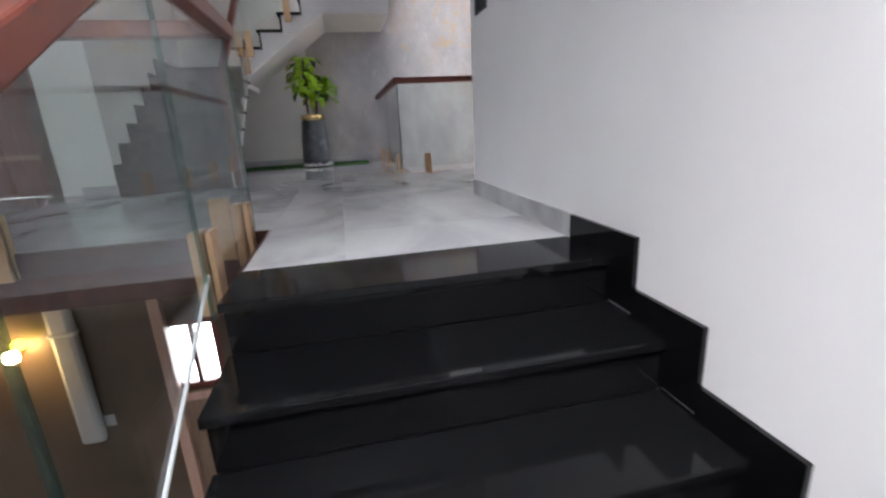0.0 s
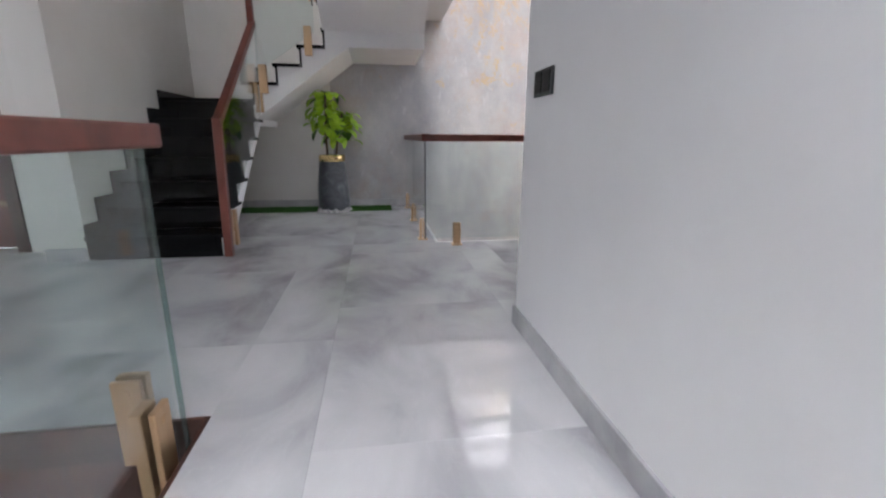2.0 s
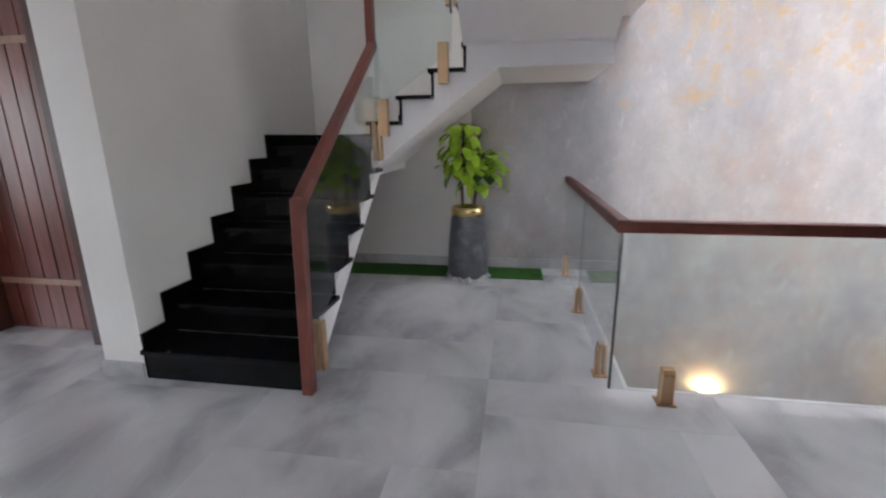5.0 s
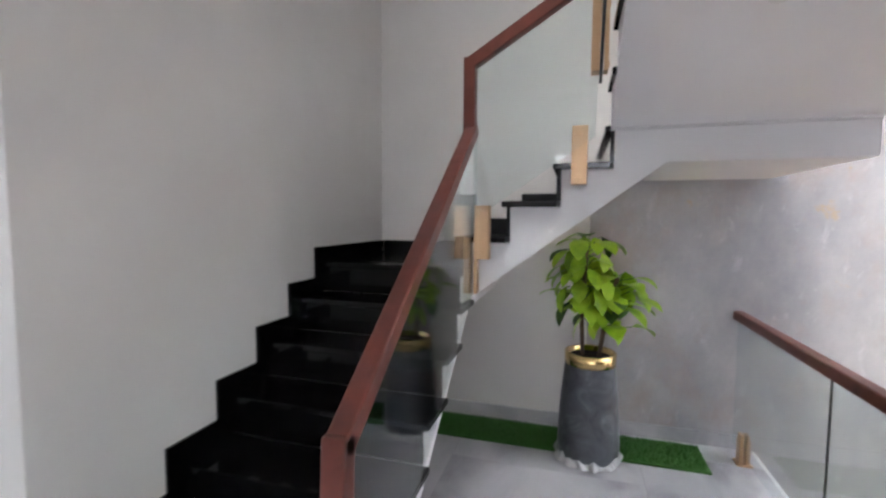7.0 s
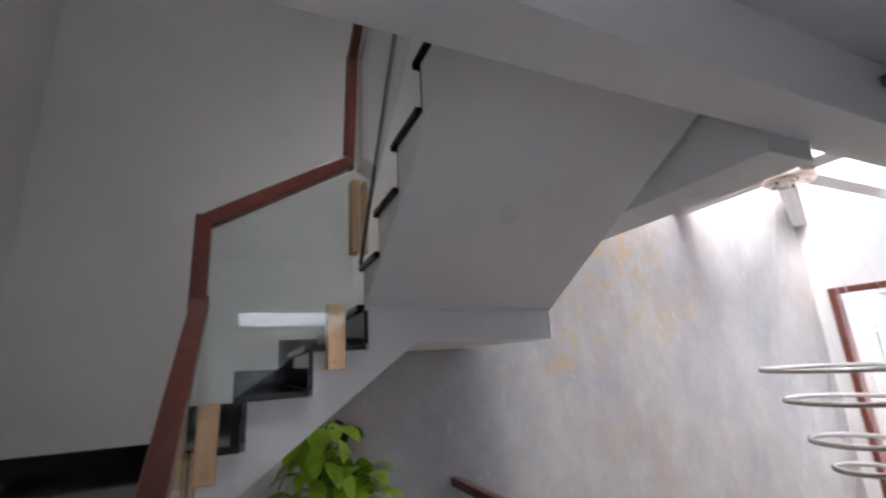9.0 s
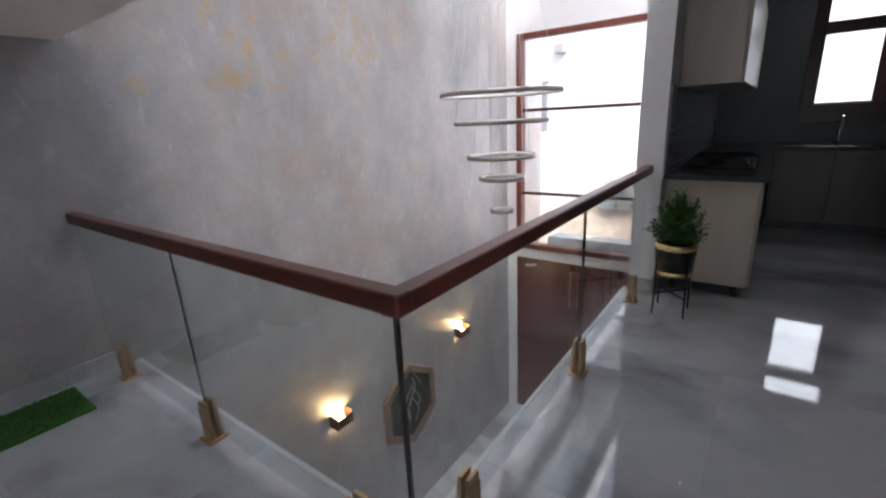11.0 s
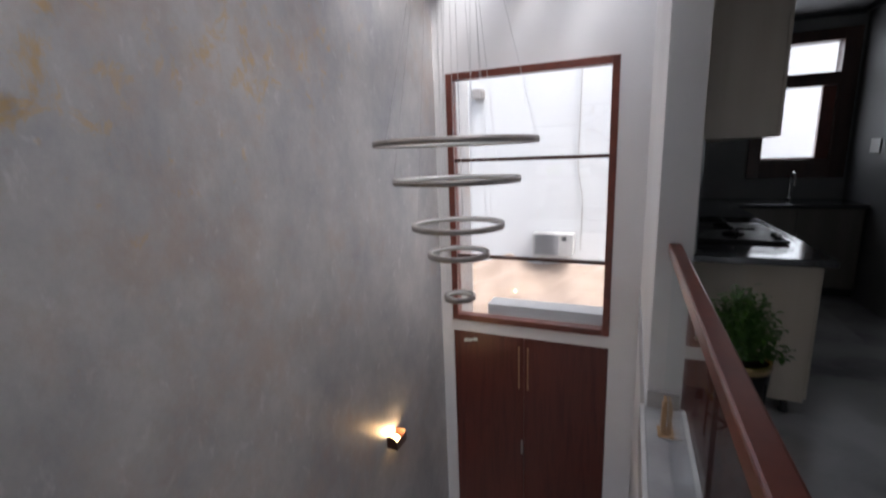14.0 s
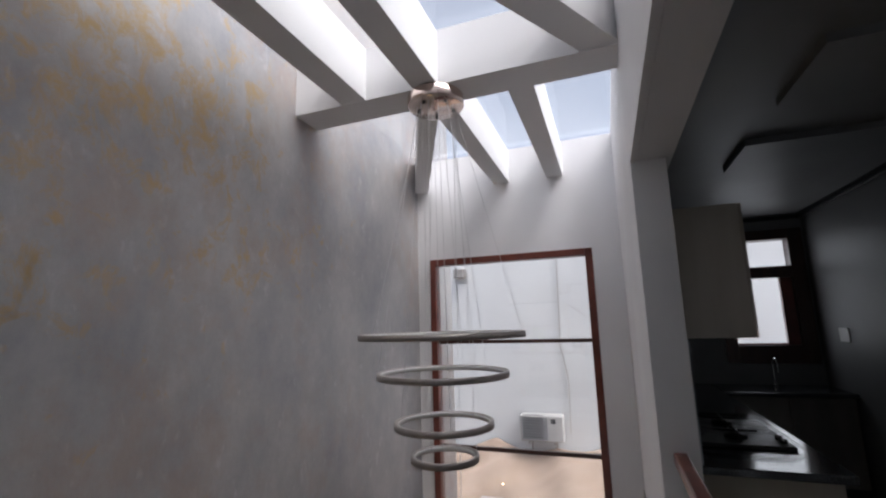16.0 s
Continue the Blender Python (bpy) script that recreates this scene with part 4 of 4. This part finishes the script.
def stand_plant():
    p = thing("potted_plant", "small bushy plant in a black pot on a thin metal stand", "plant")
    c = (3.50, 5.43, 0)
    lathe("pot", [(0.105, 0.30), (0.115, 0.315), (0.125, 0.44), (0.125, 0.47)], BLACK_METAL, p, 36, c)
    lathe("rim", [(0.122, 0.465), (0.130, 0.467), (0.130, 0.505), (0.122, 0.507), (0.115, 0.5), (0.115, 0.475)], POLISHED, p, 36, c)
    lathe("band", [(0.108, 0.285), (0.120, 0.287), (0.120, 0.315), (0.108, 0.317)], POLISHED, p, 36, c)
    lathe("soil", [(0.02, 0.46), (0.114, 0.47), (0.114, 0.488), (0.02, 0.495)], SOIL, p, 24, c)
    legs = []
    for k in range(4):
        a = math.pi / 4 + k * math.pi / 2
        dx, dy = math.cos(a), math.sin(a)
        legs.append([(c[0] + 0.128 * dx, c[1] + 0.128 * dy, 0.42), (c[0] + 0.135 * dx, c[1] + 0.135 * dy, 0.006)])
    for k in range(2):
        a = math.pi / 4 + k * math.pi / 2
        dx, dy = math.cos(a), math.sin(a)
        legs.append([(c[0] + 0.132 * dx, c[1] + 0.132 * dy, 0.14 + 0.013 * k), (c[0] - 0.132 * dx, c[1] - 0.132 * dy, 0.14 + 0.013 * k)])
    tubes("stand", legs, 0.006, BLACK_METAL, p)
    rng = random.Random(3)
    bm, twigs = bmesh.new(), []
    for k in range(160):
        a, el = rng.uniform(0, 6.283), rng.uniform(0.15, 1.5)
        r = rng.uniform(0.12, 0.205)
        tip = Vector((c[0] + r * math.cos(a) * math.cos(el), c[1] + r * math.sin(a) * math.cos(el), 0.52 + r * 1.6 * math.sin(el)))
        twigs.append([(c[0], c[1], 0.48), tuple(tip)])
        for q in range(7):
            base = Vector((c[0], c[1], 0.5)).lerp(tip, 0.45 + 0.55 * q / 6)
            add_leaf(bm, base, a + rng.uniform(-1.3, 1.3), rng.uniform(-0.2, 1.0), rng.uniform(0.03, 0.05), rng.uniform(0.016, 0.026))
    tubes("twig", twigs, 0.002, LEAF_DARK, p)
    mesh_ob("leaves", bm, LEAF_DARK, p, 0, True)
    return p


tall_plant()
stand_plant()


def turf_strip():
    bm = bmesh.new()
    add_box(bm, -1.55, 0.815, 7.69, 8.04, 0.001, 0.012)
    rng = random.Random(8)
    for k in range(9000):
        x, y = rng.uniform(-1.5, 0.81), rng.uniform(7.695, 8.035)
        a, h = rng.uniform(0, 6.283), rng.uniform(0.012, 0.026)
        dx, dy = 0.002 * math.cos(a), 0.002 * math.sin(a)
        v = [bm.verts.new((x - dx, y - dy, 0.011)), bm.verts.new((x + dx, y + dy, 0.011)), bm.verts.new((x - dy * 3, y + dx * 3, 0.011 + h))]
        bm.faces.new(v)
    tagged(mesh_ob("turf_strip", bm, TURF), "green artificial turf strip laid along the wall", "turf", "", "stuff")


turf_strip()


# ---- kitchen ----
def kitchen():
    base = thing("base_cabinet", "beige kitchen base cabinet with black granite counter on small feet", "cabinet")
    box("body", 3.95, 6.38, 5.02, 5.605, 0.09, 0.862, LAMINATE, base, 0.004)
    box("counter", 3.86, 6.98, 4.98, 5.608, 0.865, 0.905, COUNTER, base, 0.006)
    for k in range(4):
        a = 3.97 + k * 0.6
        box("door", a + 0.003, a + 0.592, 5.0, 5.018, 0.10, 0.86, LAMINATE, base, 0.003)
    for xx in (4.0, 4.8, 5.6, 6.3):
        for yy in (5.09, 5.5):
            lathe("foot", [(0.024, 0.004), (0.026, 0.02), (0.018, 0.03), (0.018, 0.092)], PLASTIC_DARK, base, 14, (xx, yy, 0))
    far = thing("base_cabinet", "grey-brown kitchen cabinet with black counter below the window", "cabinet")
    box("body", 6.42, 6.98, 3.94, 4.97, 0.09, 0.862, DARK_LAMINATE, far, 0.004)
    box("plinth", 6.46, 6.98, 3.94, 4.97, 0.004, 0.089, PLASTIC_DARK, far)
    box("counter", 6.38, 6.98, 3.925, 4.975, 0.865, 0.905, COUNTER, far, 0.006)
    for k in range(2):
        box("door", 6.40, 6.418, 3.96 + k * 0.5, 4.45 + k * 0.5, 0.10, 0.86, DARK_LAMINATE, far, 0.003)
    up = thing("wall_cabinet", "beige laminate kitchen wall cabinet with glossy doors", "cabinet")
    box("body", 4.155, 6.6, 5.225, 5.607, 1.51, 2.28, LAMINATE, up, 0.004)
    for k in range(4):
        a = 4.16 + k * 0.61
        box("door", a + 0.003, a + 0.604, 5.205, 5.223, 1.512, 2.278, LAMINATE, up, 0.003)
    tap = thing("tap", "curved chrome kitchen tap on the far counter", "tap")
    pts = [(6.85, 4.42, 0.906), (6.85, 4.42, 1.12)] + [(6.85 - 0.07 + 0.07 * math.cos(a), 4.42, 1.12 + 0.07 * math.sin(a)) for a in [i * math.pi / 8 for i in range(1, 9)]] + [(6.71, 4.42, 1.06)]
    tubes("spout", [pts], 0.011, CHROME, tap)
    lathe("foot", [(0.024, 0.906), (0.024, 0.93), (0.014, 0.94)], CHROME, tap, 16, (6.85, 4.42, 0))
    hob = thing("gas_hob", "black glass gas hob still wrapped in clear film", "hob")
    box("plate", 4.25, 4.95, 5.08, 5.55, 0.906, 0.925, BLACK_METAL, hob, 0.006)
    for xx in (4.42, 4.78):
        lathe("burner", [(0.06, 0.926), (0.06, 0.94), (0.035, 0.95), (0.005, 0.952)], BLACK_METAL, hob, 20, (xx, 5.33, 0))
        bars("grate", [((xx - 0.11, 5.33, 0.965), (xx + 0.11, 5.33, 0.965)), ((xx, 5.22, 0.965), (xx, 5.44, 0.965)), ((xx - 0.11, 5.33, 0.925), (xx - 0.11, 5.33, 0.965)), ((xx + 0.11, 5.33, 0.925), (xx + 0.11, 5.33, 0.965))], 0.012, 0.012, BLACK_METAL, hob, 0.002)
    for xx in (4.33, 4.41):
        lathe("knob", [(0.018, 0.926), (0.018, 0.945), (0.012, 0.95)], CHROME, hob, 14, (xx, 5.12, 0))
    rng = random.Random(9)
    bm = bmesh.new()
    grid = [[bm.verts.new((4.22 + 0.06 * i, 5.06 + 0.055 * j, 0.972 + 0.008 * rng.random() - (0.045 if i in (0, 12) or j in (0, 9) else 0))) for j in range(10)] for i in range(13)]
    for i in range(12):
        for j in range(9):
            bm.faces.new((grid[i][j], grid[i + 1][j], grid[i + 1][j + 1], grid[i][j + 1]))
    mesh_ob("film", bm, THIN_FILM, hob).visible_shadow = False
    tagged(box("wall_plate", 6.38, 6.56, 3.921, 3.93, 1.365, 1.495, PLASTIC_WHITE, None, 0.003), "white switch plate on the kitchen wall", "switch")


kitchen()
splash = structure(box("wall_backsplash", 3.86, 6.98, 5.600, 5.609, 0.906, 1.51, GROUT), "dark grey tiled backsplash over the counter")
tile_mesh = box("tile", -0.298, 0.298, -0.004, 0.004, -0.148, 0.148, SLATE_TILE, splash, 0.002)
tile_mesh.location = (4.16, 5.597, 1.057)
for i in range(5):
    for j in range(2):
        if i or j:
            o = new("tile", tile_mesh.data)
            o.parent, o.location = splash, (4.16 + 0.6 * i, 5.597, 1.057 + 0.3 * j)


# ---- small wall fittings ----
def wall_switch():
    s = thing("wall_switch", "black two-gang switch plate on the white wall", "switch")
    x = RIGHT_X
    box("plate", x - 0.012, x - 0.001, 3.585, 3.785, 1.115, 1.222, PLASTIC_DARK, s, 0.003)
    for a in (3.60, 3.69):
        box("rocker", x - 0.017, x - 0.012, a, a + 0.08, 1.128, 1.209, BLACK_METAL, s, 0.002)


wall_switch()
ph = thing("wall_phone", "grey wall intercom beside the door", "intercom")
box("plate", -3.78, -3.66, 5.862, 5.879, 1.08, 1.24, PLASTIC_WHITE, ph, 0.006)
box("handset", -3.70, -3.65, 5.835, 5.861, 1.06, 1.25, SATIN, ph, 0.008)
box("cradle", -3.65, -3.57, 5.862, 5.879, 1.13, 1.21, SATIN, ph, 0.004)
tagged(box("wall_socket", -3.54, -3.45, 5.865, 5.879, 0.23, 0.32, SATIN, None, 0.004), "grey socket plate low on the hall wall", "socket")
jb = lathe("junction_cover", [(0.004, 0.0), (0.05, 0.0), (0.05, 0.008), (0.004, 0.009)], PLASTIC_WHITE, None, 24, smooth=False)
jb.matrix_world = Matrix.Translation((0.598, 6.431, 2.350)) @ pose(0, 0, 0, -30.5)
tagged(jb, "round pale blank cover plate on the stair soffit", "cover plate")

for yy in (6.15, 6.95):
    d = lathe("downlight", [(0.004, 0.0), (0.03, 0.0), (0.03, -0.005), (0.02, -0.003), (0.004, -0.002)], PLASTIC_WHITE, None, 20, (1.4, yy, 2.4195))
    tagged(d, "small unlit round downlight in the white beam", "downlight", "downlights in the beam")
tagged(tubes("wall_cable", [[(-4.45, 5.872, 2.5), (-4.42, 5.872, 1.9), (-4.30, 5.872, 1.2), (-4.18, 5.872, 0.86), (-4.10, 5.872, 0.35), (-4.06, 5.872, 0.11)]], 0.008, SATIN), "grey cable hanging down the hall wall", "cable")
bm = bmesh.new()
rng = random.Random(21)
row = [(bm.verts.new((EAST_X - 0.004 - 0.01 * rng.random(), 7.82 - 0.03 * i, -0.83 + 0.012 * rng.random() + 0.006 * i)), bm.verts.new((EAST_X - 0.004 - 0.014 * rng.random(), 7.82 - 0.03 * i, -0.88 + 0.03 * rng.random() + 0.006 * i))) for i in range(7)]
for a, b in zip(row, row[1:]):
    bm.faces.new((a[0], b[0], b[1], a[1]))
tape = mesh_ob("tape_strip", bm, FILM)
tape.modifiers.new("thick", "SOLIDIFY").thickness = 0.001
tagged(tape, "torn strip of pale tape on the cupboard door", "tape")

# ---- lower floor seen through the openings ----
pan = thing("wall_column", "pale rounded half column with a metal band on the brown wall", "column")
box("shaft", -2.31, -2.10, 5.19, 5.298, -2.32, -0.88, SATIN_BOARD, pan, 0.045)
box("band", -2.316, -2.094, 5.184, 5.297, -1.19, -1.14, PLASTIC_WHITE, pan, 0.04)
fr = thing("wood_surround", "salmon wooden post, coloured as lit by the small window, and brown panel", "panelling")
box("post", -1.475, -1.375, 5.20, 5.298, LOW, -0.92, LIT_SALMON_WOOD, fr, 0.006)
box("panel", -1.37, -0.95, 5.27, 5.298, LOW, -1.96, FRAME_WOOD, fr, 0.004)
box("rail", -1.37, -0.7, 5.255, 5.269, -2.05, -1.97, LIT_SALMON_WOOD, fr, 0.004)
tagged(box("wall_socket", -2.12, -2.02, 5.285, 5.299, -2.2, -2.08, SATIN_BOARD, None, 0.004), "pale socket plate on the brown lower wall", "socket")
lw = thing("wall_lamp", "lit warm yellow lamp on the brown lower wall", "wall lamp")
lathe("globe", [(0.004, -0.06), (0.05, -0.04), (0.06, 0.0), (0.05, 0.045), (0.004, 0.06)], WARM_GLOW, lw, 20, (-2.6, 5.17, -1.30))
lathe("shade", [(0.03, 0.05), (0.055, 0.07), (0.05, 0.12), (0.02, 0.14)], AMBER, lw, 20, (-2.53, 5.19, -1.29))
box("bracket", -2.62, -2.58, 5.2, 5.299, -1.33, -1.27, BRASS, lw)
lp = new("lamp_bulb_light", bpy.data.lights.new("lamp_bulb_light", "POINT"))
lp.data.energy, lp.data.color, lp.data.shadow_soft_size = 0.8, (1.0, 0.62, 0.26), 0.06
lp.location = (-2.6, 5.05, -1.30)

# ---- outside the windows ----
structure(box("backdrop_house", 9.6, 9.9, -2, 16, LOW - 0.3, 4.6, OUTSIDE_WALL), "plain white neighbouring house wall")


def ac_unit():
    a = thing("air_conditioner", "white outdoor air conditioner on the neighbouring wall", "air conditioner")
    x, y0, y1, z0, z1 = 9.6, 6.85, 7.58, -0.40, 0.02
    box("case", x - 0.32, x - 0.02, y0, y1, z0, z1, SATIN_BOARD, a, 0.015)
    box("grille", x - 0.326, x - 0.32, y0 + 0.26, y1 - 0.04, z0 + 0.03, z1 - 0.03, MID_GREY, a, 0.004)
    bm = bmesh.new()
    for k in range(9):
        z = z0 + 0.07 + k * 0.045
        add_box(bm, x - 0.332, x - 0.326, y0 + 0.33, y1 - 0.06, z, z + 0.01)
    mesh_ob("fins", bm, PLASTIC_DARK, a)
    box("badge", x - 0.326, x - 0.32, y0 + 0.12, y0 + 0.2, z0 + 0.3, z0 + 0.38, PLASTIC_DARK, a)
    for yy in (y0 + 0.15, y1 - 0.15):
        bars("bracket", [((x, yy, z0 - 0.02), (x - 0.33, yy, z0 - 0.02)), ((x - 0.02, yy, z0 - 0.02), (x - 0.02, yy, z0 - 0.3))], 0.03, 0.03, SATIN, a)
    tubes("pipe", [[(x - 0.05, y0 - 0.1, z0 + 0.1), (x - 0.03, y0 - 0.12, 0.6), (x - 0.03, y0 - 0.02, 1.2), (x - 0.03, y0 - 0.06, 3.2)]], 0.007, SATIN, a)


ac_unit()


def cloth():
    bm = bmesh.new()
    n, m = 110, 60
    grid = []
    for i in range(n + 1):
        row = []
        for j in range(m + 1):
            u, v = i / n, j / m
            y = 5.4 + 5.0 * u
            x = 7.2 + 2.35 * v
            z = -1.55 + 1.05 * v - 0.25 * math.sin(math.pi * v) - 0.3 * u * (1 - v) + 0.05 * math.sin(u * 17 + v * 5) + 0.03 * math.sin(u * 31 - v * 9) - 0.05 * abs(math.sin((u * 9 + v * v * 7) * 1.6)) ** 0.5 * (0.3 + v) - 0.02 * abs(math.sin(u * 23 + v * 19))
            row.append(bm.verts.new((x, y, z)))
        grid.append(row)
    for i in range(n):
        for j in range(m):
            bm.faces.new((grid[i][j], grid[i + 1][j], grid[i + 1][j + 1], grid[i][j + 1]))
    ob = mesh_ob("cloth_sheet", bm, TARP, None, 0, True)
    sm = ob.modifiers.new("thick", "SOLIDIFY")
    sm.thickness = 0.004
    tagged(ob, "beige cloth sheet slung between the houses outside", "cloth")


cloth()
tagged(box("flood_light", 9.35, 9.6, 8.55, 8.75, 2.5, 2.68, SATIN, None, 0.02), "small grey flood light on the neighbouring wall", "flood light")
nw = thing("window", "small dark window with a ledge on the neighbouring house", "window")
box("pane", 9.58, 9.599, 8.95, 9.35, 1.0, 1.9, MID_GREY, nw)
box("sill", 9.45, 9.6, 8.9, 9.4, 2.0, 2.1, OUTSIDE_WALL, nw, 0.01)
structure(box("ledge", 6.46, 6.75, 5.9, 7.58, -0.75, -0.42, OUTSIDE_WALL), "white window ledge outside")

# ---- skirtings ----
structure(box("baseboard_right", RIGHT_X - 0.014, RIGHT_X - 0.001, 2.53, 3.92, 0.001, 0.1, MARBLE_TRIM), "grey marble skirting")
structure(box("baseboard_right_end", RIGHT_X - 0.014, RIGHT_X + 2.0, 3.921, 3.934, 0.001, 0.1, MARBLE_TRIM), "grey marble skirting")
structure(box("baseboard_north", -1.55, 1.15, GOLD_Y - 0.028, GOLD_Y - 0.013, 0.001, 0.1, MARBLE_TRIM), "grey marble skirting")
structure(box("baseboard_wall_end", LEFT_X - 0.284, LEFT_X - 0.004, 5.514, 5.529, 0.001, 0.1, MARBLE_TRIM), "grey marble skirting")
structure(box("baseboard_hall", -6.0, -3.34, 5.865, 5.879, 0.001, 0.1, MARBLE_TRIM), "grey marble skirting")
structure(box("baseboard_column", 3.805, 3.819, 5.61, 5.79, 0.001, 0.1, MARBLE_TRIM), "grey marble skirting")
structure(box("trim_opening_edge", -6.0, 0.028, 3.285, 3.299, -0.3, -0.001, DARK_WOOD), "dark edge of the stair opening")
structure(box("trim_opening_side", 0.014, 0.028, 2.56, 3.285, -0.3, -0.001, DARK_WOOD), "dark edge of the stair opening")
structure(box("trim_void_edge", 1.152, 1.175, 5.8, GOLD_Y - 0.03, -0.25, 0.001, WHITE_STONE), "white stone edge of the void")
structure(box("trim_void_edge_south", 1.152, 3.82, 5.802, 5.825, -0.25, 0.001, WHITE_STONE), "white stone edge of the void")

# ---- floors and their tiles, last ----
RECTS = [(-6.0, 0.03, 3.3, 5.8), (0.03, 1.325, 2.567, 5.8), (1.325, 7.0, 3.92, 5.8), (-1.61, 1.152, 5.8, 8.12), (-6.0, -1.88, 5.8, 6.1)]
bm = bmesh.new()
for a, b, c, d in RECTS:
    add_box(bm, a, b, c, d, -0.3, -0.009)
floor = structure(mesh_ob("floor", bm, GROUT), "polished grey marble tile floor")
low = structure(box("floor_lower", -6.2, 7.2, -3.2, GOLD_Y, LOW - 0.3, LOW - 0.009, GROUT), "polished grey marble floor of the lower storey")
shapes = {}


def tile(parent, x0, x1, y0, y1, z):
    key = (round(x1 - x0, 3), round(y1 - y0, 3))
    if key not in shapes:
        bm = bmesh.new()
        w, h = (x1 - x0) / 2, (y1 - y0) / 2
        add_box(bm, -w, w, -h, h, -0.008, 0.0)
        me = bpy.data.meshes.new("tile")
        bmesh.ops.recalc_face_normals(bm, faces=bm.faces[:])
        bm.to_mesh(me)
        bm.free()
        me.materials.append(MARBLE)
        shapes[key] = me
    ob = new("tile", shapes[key])
    ob.location = ((x0 + x1) / 2, (y0 + y1) / 2, z)
    ob.parent = parent


def lay(parent, rects, z, w=1.2, h=1.2, ox=0.4, oy=3.85, gap=0.0005):
    for a, b, c, d in rects:
        for i in range(math.floor((a - ox) / w), math.ceil((b - ox) / w)):
            for j in range(math.floor((c - oy) / h) - 1, math.ceil((d - oy) / h) + 1):
                gx0, gx1 = ox + i * w, ox + (i + 1) * w
                gy0 = oy + j * h + (0.41 if i % 2 == 0 else 0.0)
                gy1 = gy0 + h
                x0, x1 = max(a, gx0 + gap), min(b, gx1 - gap)
                y0, y1 = max(c, gy0 + gap), min(d, gy1 - gap)
                if x1 - x0 > 0.02 and y1 - y0 > 0.02:
                    tile(parent, x0, x1, y0, y1, z)


lay(floor, RECTS, 0.0)
lay(low, [(1.2, 6.2, 5.8, 8.12), (-6.0, 0.0, 0.0, 5.3)], LOW)
